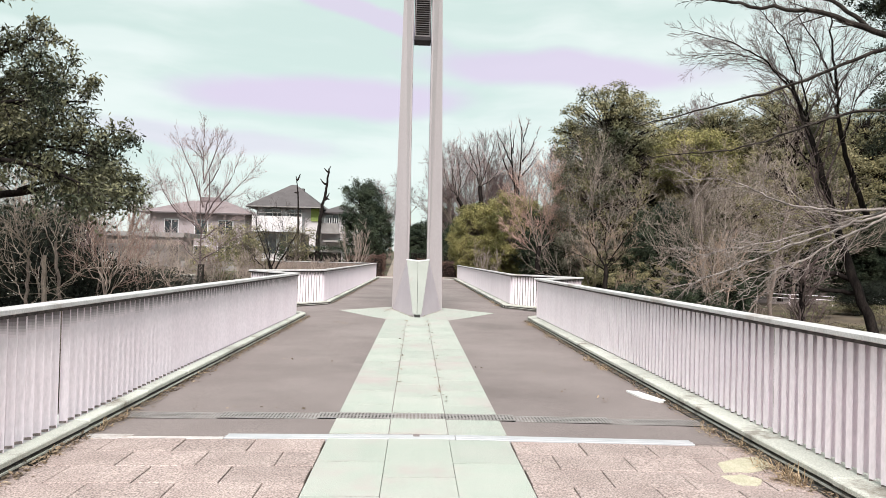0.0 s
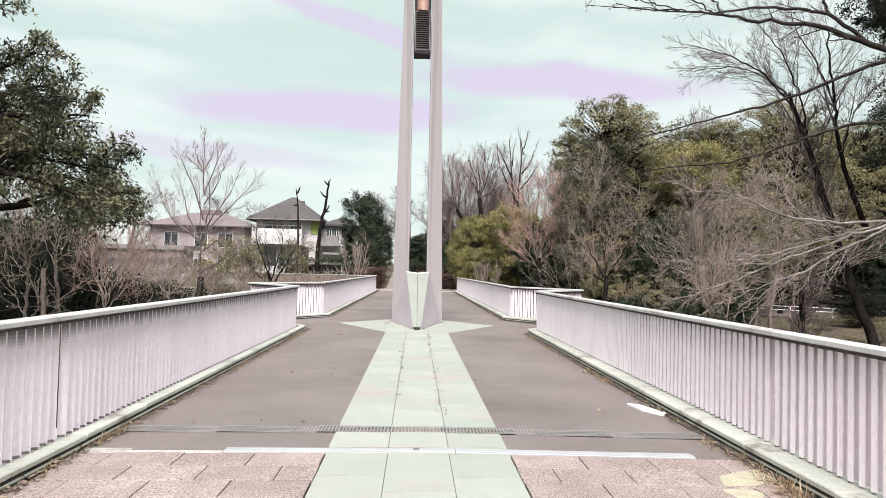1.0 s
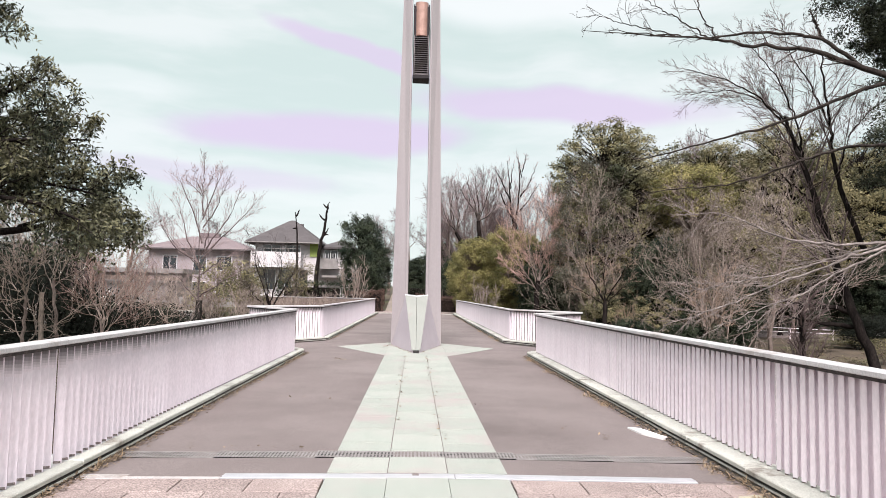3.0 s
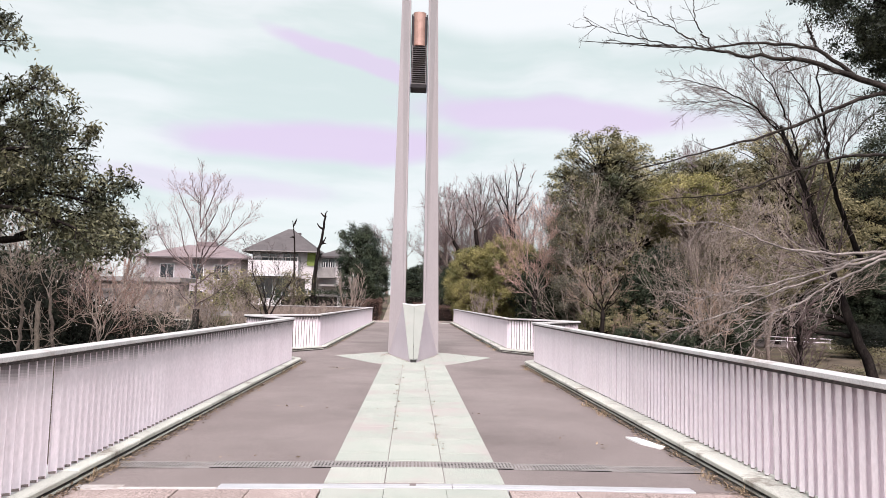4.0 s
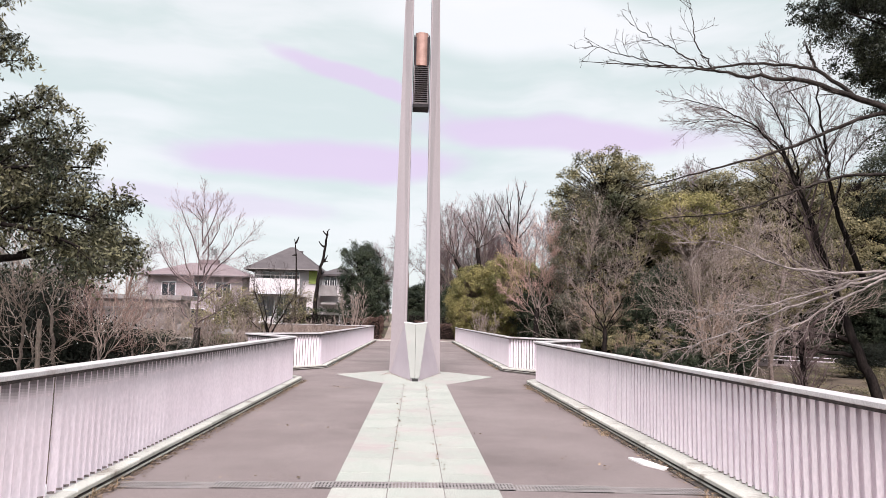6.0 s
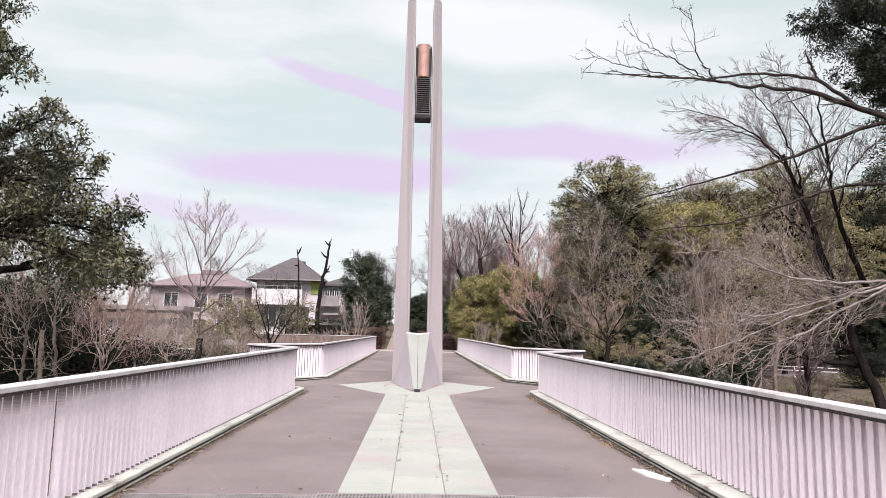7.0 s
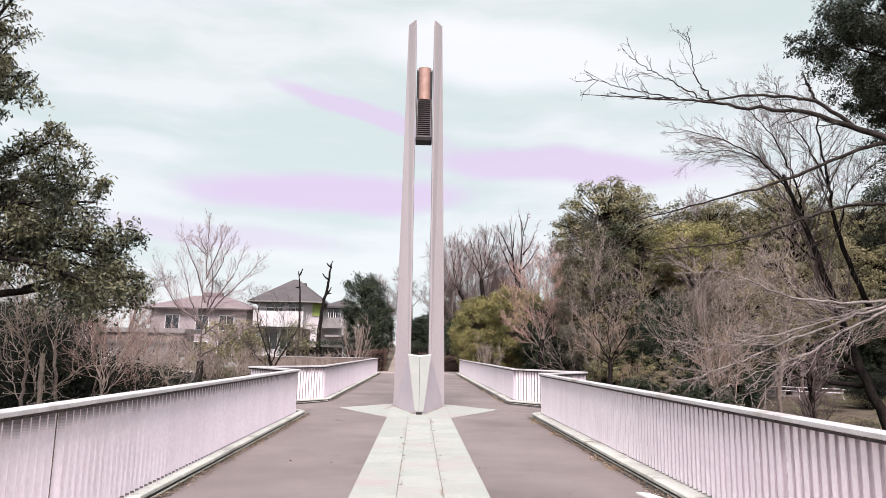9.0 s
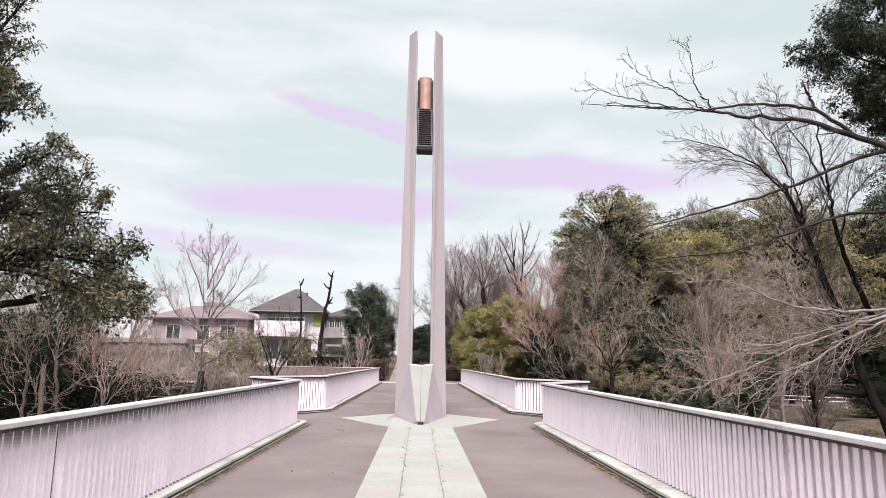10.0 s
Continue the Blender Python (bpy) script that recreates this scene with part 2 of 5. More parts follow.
# ---- builders ----
def link_mesh(name, verts, faces, mat, parent=None, label="", smooth=False, indices=None):
    me = bpy.data.meshes.new(name)
    me.from_pydata([tuple(v) for v in verts], [], [tuple(f) for f in faces])
    for m in (mat if isinstance(mat, (list, tuple)) else [mat]):
        me.materials.append(m)
    if indices is not None:
        me.polygons.foreach_set("material_index", indices)
    if smooth:
        me.polygons.foreach_set("use_smooth", [True] * len(me.polygons))
    ob = new(name, me)
    ob.parent = parent
    return tagged(ob, label)


def part(name, bm, mat, parent=None, label="", smooth=False):
    bmesh.ops.recalc_face_normals(bm, faces=bm.faces)
    me = bpy.data.meshes.new(name)
    bm.to_mesh(me)
    bm.free()
    me.materials.append(mat)
    if smooth:
        me.polygons.foreach_set("use_smooth", [True] * len(me.polygons))
    ob = new(name, me)
    ob.parent = parent
    return tagged(ob, label)


def piece(name, mesh, m, parent):
    ob = new(name, mesh)
    ob.parent = parent
    ob.matrix_local = m
    return ob


def thing(name, label, category, group="", m=None, kind=""):
    ob = new(name)
    if m is not None:
        ob.matrix_world = m
    return tagged(ob, label, category, group, kind)


def add_box(bm, x0, x1, y0, y1, z0, z1, bevel=0.0):
    vs = bmesh.ops.create_cube(bm, size=1.0, matrix=Matrix.Translation(((x0 + x1) / 2, (y0 + y1) / 2, (z0 + z1) / 2)) @ Matrix.Diagonal((x1 - x0, y1 - y0, z1 - z0, 1)))["verts"]
    if bevel:
        es = {e for v in vs for e in v.link_edges}
        bmesh.ops.bevel(bm, geom=list(es), offset=bevel, segments=1, affect="EDGES")
    return bm


def box(name, x0, x1, y0, y1, z0, z1, mat, parent=None, label="", bevel=0.0):
    return part(name, add_box(bmesh.new(), x0, x1, y0, y1, z0, z1, bevel), mat, parent, label)


def poly_prism(name, outline, z0, z1, mat, parent=None, label="", bevel=0.0):
    bm = bmesh.new()
    low = [bm.verts.new((x, y, z0)) for x, y in outline]
    top = [bm.verts.new((x, y, z1)) for x, y in outline]
    bm.faces.new(low[::-1])
    cap = bm.faces.new(top)
    n = len(outline)
    for i in range(n):
        bm.faces.new((low[i], low[(i + 1) % n], top[(i + 1) % n], top[i]))
    if bevel:
        bmesh.ops.bevel(bm, geom=list(cap.edges), offset=bevel, segments=1, affect="EDGES")
    return part(name, bm, mat, parent, label)


def box_mesh(name, sx, sy, sz, mat, bevel=0.004):
    """Shared mesh of a bevelled block, its origin at the middle of its underside."""
    bm = add_box(bmesh.new(), -sx / 2, sx / 2, -sy / 2, sy / 2, 0, sz)
    top = [e for e in bm.edges if all(v.co.z > sz / 2 for v in e.verts)]
    if bevel:
        bmesh.ops.bevel(bm, geom=top, offset=bevel, segments=1, affect="EDGES")
    me = bpy.data.meshes.new(name)
    bm.to_mesh(me)
    bm.free()
    me.materials.append(mat)
    return me


# ---- ground ----
def smooth(a, b, v):
    t = min(1.0, max(0.0, (v - a) / (b - a)))
    return t * t * (3 - 2 * t)


def ground_z(x, y):
    """Two banks with a wooded hollow between them, which opens out on the east side."""
    east = smooth(14, 24, x)
    low = -4.2 + 3.0 * smooth(8, 22, x)
    far_bank = smooth(43 + 45 * east, 51 + 60 * east, y)
    near_bank = 1 - smooth(1.5, 7, y)
    bank = max(far_bank, near_bank)
    z = low * (1 - bank) - 0.12 * bank
    z += far_bank * min(3.0, 0.035 * max(0.0, y - 54))
    z += 4.2 * smooth(54, 72, y) * smooth(15, 21, x) * (1 - far_bank)
    bumps = 0.12 * noise.noise((x * 0.2, y * 0.2, 3.1)) * smooth(3.5, 8, abs(x))
    return z + bumps


def axis(reach, n):
    return [reach * math.copysign(abs(i / n) ** 2.6, i) for i in range(-n, n + 1)]


gx, gy = axis(1500, 70), [v + 30 for v in axis(1500, 80)]
verts = [(x, y, ground_z(x, y)) for y in gy for x in gx]
nx = len(gx)
faces = [(j * nx + i, j * nx + i + 1, (j + 1) * nx + i + 1, (j + 1) * nx + i) for j in range(len(gy) - 1) for i in range(nx - 1)]
tagged(link_mesh("ground", verts, faces, SOIL, smooth=True), "brown leaf-strewn woodland ground falling to a hollow", "ground", kind="structure")

# ---- bridge deck ----
CROWN = 0.012


def half_width(y):
    if 16.9 < y < 21.6:
        return 3.3 + 1.7 * (1 - abs(y - 19.25) / 2.35)
    return 3.3


def deck(name, rows, thick, drop, mat, label):
    verts, faces = [], []
    for y in rows:
        h = half_width(y)
        for x in (-h, 0, h):
            verts.append((x, y, -CROWN * abs(x) - drop))
        for x in (-h, 0, h):
            verts.append((x, y, -thick))
    for j in range(len(rows) - 1):
        a, b = 6 * j, 6 * j + 6
        for i in (0, 1):
            faces += [(a + i, a + i + 1, b + i + 1, b + i), (a + 3 + i, b + 3 + i, b + 4 + i, a + 4 + i)]
        faces += [(a, b, b + 3, a + 3), (a + 2, a + 5, b + 5, b + 2)]
    e = 6 * (len(rows) - 1)
    faces += [(0, 3, 4, 1), (1, 4, 5, 2), (e, e + 1, e + 4, e + 3), (e + 1, e + 2, e + 5, e + 4)]
    return tagged(link_mesh(name, verts, faces, mat), label, "footbridge deck", kind="structure")


bridge_deck = deck("bridge_deck", [5.70, 16.9, 19.25, 21.6, 50.2], 0.7, 0.0, ASPHALT, "worn grey-brown asphalt footbridge deck with a low crown")
approach = deck("pavement", [-8.0, 5.70], 0.6, 0.05, JOINT, "pink-grey paved approach to the footbridge with pale centre strip")

# pavers of the approach, in courses across the walk
PAVE_L, PAVE_D = 0.57, 0.365
paver_mesh = box_mesh("paver", PAVE_L - 0.012, PAVE_D - 0.012, 0.05, PAVER)
strip_mesh = box_mesh("strip_tile", 0.488, 0.888, 0.05, GRANITE, 0.0015)
rng = random.Random(4)
for row in range(23):
    y = 5.450 - row * PAVE_D
    for side in (-1, 1):
        x = 0.761 + (0.010 if row % 2 == 0 else -0.286)
        while x < 2.80:
            x0, x1 = max(x, 0.761), min(x + PAVE_L, 2.83)
            if x1 - x0 > 0.08:
                mid = side * (x0 + x1) / 2
                m = pose(mid, y, -0.048 - CROWN * abs(mid) + rng.uniform(-0.002, 0.002), rng.uniform(-0.25, 0.25), side * 0.69, rng.uniform(-0.3, 0.3))
                piece("paver", paver_mesh, m @ Matrix.Diagonal(((x1 - x0 - 0.008) / (PAVE_L - 0.012), 1, 1, 1)), approach)
            x += PAVE_L
for col, off in ((-1, 0.0), (0, 0.355), (1, 0.012)):
    y = 4.990 - off
    edge = 5.62
    while edge > -2.6:
        m = pose(col * 0.505, (edge + y) / 2, -0.044 - CROWN * abs(col) * 0.5, 0, 0, 0)
        piece("strip_tile", strip_mesh, m @ Matrix.Diagonal((1.026, (edge - y - 0.010) / 0.888, 1, 1)), approach)
        edge, y = y, y - 0.716
# broad back part of the approach behind the visible pavers
box("pavement_slab", -2.8, 2.8, -8, -2.96, -0.045, -0.02, PAVER, approach)

# steel strip of the expansion joint, and the grated drain
strip_steel = thing("trim", "bright steel expansion joint strip across the deck", "joint strip", kind="structure")
for x0, x1, z, paint in ((-2.78, -1.625, -0.004, DULLSTRIP), (-1.615, 0.31, 0.006, STRIP), (0.314, 2.36, 0.006, STRIP), (2.366, 2.78, -0.012, RUST)):
    bm = add_box(bmesh.new(), x0, x1, 5.640, 5.775, -0.06, 0.0, 0.004)
    add_box(bm, x0, x1, 5.690, 5.698, -0.002, 0.003)
    for v in bm.verts:
        v.co.z += z - CROWN * abs(v.co.x) + (0.006 if abs(v.co.x) > 1.7 else 0)
    part("strip_plate", bm, paint, strip_steel, "" if paint is STRIP else "dull weathered end plate")

drain = thing("drain_grating", "grey steel drain grating set across the asphalt", "drain grating")


def grate(x0, x1, y0, y1):
    z = -CROWN * abs((x0 + x1) / 2) + 0.007
    box("channel", x0, x1, y0, y1, z - 0.05, z - 0.004, BLACK, drain)
    bm = bmesh.new()
    add_box(bm, x0, x1, y0, y0 + 0.018, z - 0.02, z)
    add_box(bm, x0, x1, y1 - 0.018, y1, z - 0.02, z)
    for k in range(1, 4):
        yy = y0 + (y1 - y0) * k / 4
        add_box(bm, x0, x1, yy - 0.006, yy + 0.006, z - 0.02, z - 0.001)
    n = int((x1 - x0) / 0.032)
    for i in range(n + 1):
        x = x0 + (x1 - x0) * i / n
        add_box(bm, x - 0.008, x + 0.008, y0, y1, z - 0.02, z + 0.001)
    part("grate", bm, GRATE, drain)


edges = [-2.76, -1.87, -0.945, -0.02, 0.92, 1.845, 2.76]
for a, b in zip(edges, edges[1:]):
    grate(a + 0.004, b - 0.004, 6.315, 6.545)

# pale centre strip on the asphalt, from the joint to the tower
for col in (-1, 0, 1):
    xm = col * 0.512
    for y0, y1 in ((5.785, 6.305),):
        piece("strip_tile", strip_mesh, pose(xm, (y0 + y1) / 2, -0.042 - CROWN * abs(xm)) @ Matrix.Diagonal((1.033, (y1 - y0) / 0.888, 1, 1)), bridge_deck)
    y, step = 6.555, (0.36, 0.715, 0.35)[col + 1]
    while y < 16.45:
        y1 = min(y + step, 16.5)
        piece("strip_tile", strip_mesh, pose(xm, (y + y1) / 2, -0.042 - CROWN * abs(xm)) @ Matrix.Diagonal((1.033, (y1 - y - 0.013) / 0.888, 1, 1)), bridge_deck)
        y, step = y1, 0.715
# star of pale stone round the tower's foot
for side in (-1, 1):
    for tri in (((0.0, 16.51), (0.77, 16.51), (0.77, 20.72), (0.0, 20.72)),
                ((0.775, 16.52), (1.45, 17.66), (1.45, 19.95), (0.775, 20.71)),
                ((1.455, 17.75), (2.20, 19.13), (1.455, 19.945))):
        outline = [(side * x, y) for x, y in tri]
        mid = sum(abs(x) for x, _ in outline) / len(outline)
        poly_prism("star_slab", outline if side > 0 else outline[::-1], -0.05, 0.008 - CROWN * mid, GRANITE, bridge_deck, "", 0.003)
box("end_sill", -3.0, 3.0, 50.0, 50.25, -0.3, 0.01, COPING, bridge_deck)
tagged(box("pavement_far", -5.0, 5.0, 50.25, 62.0, -0.35, -0.03, PAVER, None, "", 0.01), "pale paved forecourt at the far end of the bridge", "pavement", kind="structure")


# ---- kerbs and railings ----
LINE = [(3.05, -5.5), (3.05, 5.7), (3.05, 16.9), (4.75, 19.25), (3.05, 21.6), (3.05, 32.8), (3.05, 44.0), (3.05, 50.0)]
coping_mesh = {side: box_mesh("coping_stone", width, 1.19, 0.042, COPING, 0.010) for side, width in ((-1, 0.135), (1, 0.42))}
slat_verts, slat_faces = [], []


def bar(x0, x1, y0, y1, z0, z1):
    b = len(slat_verts)
    slat_verts.extend([(x0, y0, z0), (x1, y0, z0), (x1, y1, z0), (x0, y1, z0), (x0, y0, z1), (x1, y0, z1), (x1, y1, z1), (x0, y1, z1)])
    slat_faces.extend([(b + i for i in f) for f in ((0, 3, 2, 1), (4, 5, 6, 7), (0, 1, 5, 4), (1, 2, 6, 5), (2, 3, 7, 6), (3, 0, 4, 7))])


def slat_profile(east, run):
    """An upright blade with narrow clean folded edges, a rusty foot, and bands of grime and painted shade of length
    `run` below the handrail.
    """
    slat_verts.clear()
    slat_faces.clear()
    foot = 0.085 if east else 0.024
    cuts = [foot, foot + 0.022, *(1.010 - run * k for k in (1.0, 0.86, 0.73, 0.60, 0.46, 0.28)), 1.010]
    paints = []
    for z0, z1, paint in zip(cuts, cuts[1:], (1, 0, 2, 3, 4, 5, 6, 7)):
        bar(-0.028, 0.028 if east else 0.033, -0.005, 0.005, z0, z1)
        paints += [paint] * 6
    bar(-0.031, -0.027, -0.038 if east else -0.014, 0.005, foot + 0.022, 1.010)
    paints += [0] * 6
    if east:
        bar(0.028, 0.032, -0.044, 0.005, foot + 0.022, 1.010)
    else:
        bar(0.028, 0.036, -0.008, 0.006, foot + 0.004, 1.010)
    paints += [0] * 6
    ob = link_mesh("slat", slat_verts, slat_faces, [SLAT, RUST, *GRIMESHADE], None, "", False, paints)
    got = ob.data
    bpy.data.objects.remove(ob)
    return got


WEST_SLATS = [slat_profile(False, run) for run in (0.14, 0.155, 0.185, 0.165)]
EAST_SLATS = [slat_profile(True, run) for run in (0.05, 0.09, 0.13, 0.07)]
slat_pick = random.Random(17)
TURN = 25


def rail_mesh(length):
    """Top rail with a shallow rounded cap and a lip below, along +y from the origin."""
    prof = [(-0.076, 1.030), (-0.084, 1.037), (-0.082, 1.067), (-0.066, 1.076), (0.066, 1.076), (0.082, 1.067), (0.084, 1.037), (0.076, 1.030)]
    n = len(prof)
    verts = [(x, y, z) for y in (0.004, length - 0.004) for x, z in prof]
    faces = [(i, (i + 1) % n, n + (i + 1) % n, n + i) for i in range(n)] + [tuple(range(n))[::-1], tuple(range(n, 2 * n))]
    return verts, faces


fence_names = []


def railing(a, b, label, turn=TURN):
    (ax, ay), (bx, by) = a, b
    length = math.hypot(bx - ax, by - ay)
    m = pose(ax, ay, 0, 0, 0, math.degrees(math.atan2(by - ay, bx - ax)) - 90)
    fence = thing("railing", label, "railing", "footbridge railings", m)
    fence_names.append(fence.name)
    # the dark line of shade below the rail is put into this bar's colour
    part("rail_channel", add_box(bmesh.new(), -0.058, 0.058, 0.004, length - 0.004, 1.002, 1.032), DARKGAP, fence, "near-black channel under the handrail, its shadow line painted in")
    link_mesh("top_rail", *rail_mesh(length), RAIL, fence, "weathered pale flat handrail")
    n = round((length - 0.164) / 0.12)
    for i in range(n + 1):
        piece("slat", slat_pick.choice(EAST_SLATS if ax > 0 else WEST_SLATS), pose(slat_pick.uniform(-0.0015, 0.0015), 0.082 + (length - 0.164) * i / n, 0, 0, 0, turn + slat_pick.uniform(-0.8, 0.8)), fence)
    return fence


def kerb_run(a, b, lift, side):
    (ax, ay), (bx, by) = a, b
    length = math.hypot(bx - ax, by - ay)
    m = pose(ax, ay, lift, 0, 0, math.degrees(math.atan2(by - ay, bx - ax)) - 90)
    kerb = thing("kerb", "pale kerb stones with a dark grimy face along the deck", "kerb", "kerbs", m, kind="structure")
    lo, hi = (-0.232, 0.20) if side > 0 else (-0.20, 0.252)
    shift = 0.014 if side > 0 else -0.014
    seat = 0.028 if side > 0 else 0.012
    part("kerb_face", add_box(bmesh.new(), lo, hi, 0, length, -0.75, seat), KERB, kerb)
    part("kerb_ledge", add_box(bmesh.new(), min(lo, lo - shift), max(hi, hi - shift), 0, length, seat - 0.022, seat - 0.008), COPING, kerb, "thin pale ledge in the dark kerb face")
    part("bedding", add_box(bmesh.new(), lo * 0.94 if side > 0 else 0.131, hi * 0.94, 0, length, seat, seat + 0.0225), DARKGAP, kerb, "near-black joint under the coping")
    mid = -0.04 if side > 0 else 0.195
    if side > 0:
        # added strip in the kerb face's colour widens the dark base
        part("gutter_dirt", add_box(bmesh.new(), -0.300, lo + 0.001, 0, length, -0.75, -0.020), KERB, kerb, "added dark strip at the foot of the kerb")
    else:
        part("base_strip", add_box(bmesh.new(), -0.20, 0.13, 0, length, seat + 0.001, seat + 0.0115), RAIL, kerb, "pale strip on which the slats stand")
    n = max(1, round(length / 1.2))
    step = length / n
    for i in range(n):
        jig = rng.uniform(-0.004, 0.004)
        piece("coping_stone", coping_mesh[side], pose(mid + jig, (i + 0.5) * step, seat + 0.023 + abs(jig) * 0.4, rng.uniform(-0.25, 0.25), 0, rng.uniform(-0.4, 0.4)) @ Matrix.Diagonal((1, (step - 0.014) / 1.19, 1, 1)), kerb)


for side in (-1, 1):
    pts = [(side * x, y + (0.10 if side < 0 and y == 5.7 else 0.0)) for x, y in LINE]
    for i, (a, b) in enumerate(zip(pts, pts[1:])):
        text = "pale mauve-white painted steel railing with close upright slats"
        if i in (2, 3):
            text = "pale painted steel railing of the pointed bay beside the tower"
        railing(a, b, text)
        kerb_run(a, b, 0.002 * (i % 2) , side)
railing((-12.5, 50.6), (-3.05, 50.1), "pale painted steel railing along the far bank", 68)
part("backing_sheet", add_box(bmesh.new(), 0.034, 0.044, 0.02, 9.4, 0.1, 1.0), BARK, bpy.data.objects[fence_names[-1]], "dull tan backing sheet")
kerb_run((-12.5, 50.6), (-3.05, 50.1), 0.0, -1)

# ---- tower ----
LEAN = -0.0045
tower = thing("pylon", "tall twin-blade pale grey metal pylon with a copper lantern", "monument", m=pose(0, 19.9, 0))


def tower_part(name, bm, mat, parent=tower, label=""):
    for v in bm.verts:
        v.co.x += LEAN * v.co.z
    return part(name, bm, mat, parent, label)


TOP = 11.76
for side in (-1, 1):
    low = [(0.26, -0.46), (0.31, -0.50), (0.745, -0.02), (0.745, 0.12), (0.31, 0.55), (0.26, 0.50)]
    high = [(0.275, -0.46), (0.31, -0.49), (0.53, -0.12), (0.53, 0.12), (0.31, 0.50), (0.275, 0.46)]
    bm = bmesh.new()
    a = [bm.verts.new((side * x, y, 0.0)) for x, y in low]
    b = [bm.verts.new((side * x, y, TOP)) for x, y in high]
    n = len(a)
    for i in range(n):
        bm.faces.new((a[i], a[(i + 1) % n], b[(i + 1) % n], b[i]))
    bm.faces.new(a)
    bm.faces.new(b)
    tower_part("blade", bm, TOWER)
    # grey sloping cheek between blade and prow
    for face in (-1, 1):
        bm = bmesh.new()
        p = [(side * 0.325, face * 0.60, 1.45), (side * 0.71, face * 0.16, 0.0), (side * 0.075, face * 2.80, 0.0), (side * 0.20, face * 0.40, 0.0)]
        v = [bm.verts.new(q) for q in p]
        for f in ((0, 1, 2), (0, 2, 3), (0, 3, 1), (1, 3, 2)):
            bm.faces.new([v[i] for i in f])
        tower_part("cheek", bm, CHEEK, label="lilac-grey triangular cheek panel")
        bm = bmesh.new()
        p = [(side * 0.325, face * 0.56, 1.46), (side * 0.004, face * 0.741, 1.42), (side * 0.004, face * 2.76, 0.07), (side * 0.11, face * 2.72, 0.07), (side * 0.004, face * 0.40, 1.44)]
        v = [bm.verts.new(q) for q in p]
        for f in ((0, 3, 2, 1), (0, 1, 4), (0, 4, 3), (4, 1, 2), (4, 2, 3)):
            bm.faces.new([v[i] for i in f])
        tower_part("prow", bm, PROW, label="pale bevelled metal prow panel")
bm = add_box(bmesh.new(), -0.075, 0.075, -2.84, 2.84, 0.0, 0.060)
tower_part("drain_slot", bm, BLACK)
for face in (-1, 1):
    bm = bmesh.new()
    for side in (-1, 1):
        v = [bm.verts.new(q) for q in ((0, face * 0.735, 1.425), (side * 0.335, face * 0.555, 1.465), (side * 0.335, face * 0.515, 1.490), (0, face * 0.695, 1.450), (0, face * 0.70, 1.40), (side * 0.335, face * 0.50, 1.44))]
        for f in ((0, 1, 2, 3), (0, 4, 5, 1), (3, 2, 5, 4), (1, 5, 2)):
            bm.faces.new([v[i] for i in f])
    tower_part("cap", bm, TRIM, label="white metal cap along the prow's upper edge")

tower_part("lantern_core", add_box(bmesh.new(), -0.245, 0.245, -0.20, 0.20, 7.95, 10.20), DARK, label="dark bronze lantern body")
bm = bmesh.new()
arc = [(0.198 * math.sin(a), -0.12 - 0.15 * math.cos(a)) for a in [radians(-90 + 15 * i) for i in range(13)]]
low = [bm.verts.new((x, y, 9.28)) for x, y in arc]
top = [bm.verts.new((x, y, 10.32)) for x, y in arc]
for i in range(12):
    bm.faces.new((low[i], low[i + 1], top[i + 1], top[i]))
back_l, back_t = [[bm.verts.new((x, 0.24, z)) for x in (0.198, -0.198)] for z in (9.28, 10.32)]
bm.faces.new((*low, *back_l))
bm.faces.new((*top, *back_t))
bm.faces.new((low[12], back_l[0], back_t[0], top[12]))
bm.faces.new((back_l[1], low[0], top[0], back_t[1]))
bm.faces.new((back_l[0], back_l[1], back_t[1], back_t[0]))
tower_part("copper_hood", bm, COPPER, label="streaked copper hood of the lantern")
for x in (-0.225, 0.195):
    tower_part("hood_cheek", add_box(bmesh.new(), x * 1.06, x * 1.06 + 0.034, -0.235, -0.201, 9.28, 10.24, 0.004), DARK)
    tower_part("frame_bar", add_box(bmesh.new(), x, x + 0.03, -0.275, -0.235, 8.06, 9.28, 0.004), LOUVRE, label="dark frame bar")
tower_part("frame_bar", add_box(bmesh.new(), -0.195, 0.195, -0.275, -0.235, 8.06, 8.09, 0.004), LOUVRE, label="dark frame bar")
louvre_mesh = box_mesh("louvre", 0.38, 0.085, 0.006, LOUVRE, 0)
for i in range(18):
    z = 8.11 + i * 0.0655
    piece("louvre", louvre_mesh, pose(LEAN * z, -0.225, z, 32, 0, 0), tower)
bm = add_box(bmesh.new(), -0.25, 0.25, -0.27, 0.24, 7.90, 8.06, 0.01)
for v in bm.verts:
    if v.co.z < 8.0 and abs(v.co.x) > 0.2:
        v.co.z += 0.05
tower_part("lantern_foot", bm, DARK)


# ---- trees ----
def unit(v):
    return v / np.maximum(np.linalg.norm(v, axis=-1, keepdims=True), 1e-9)


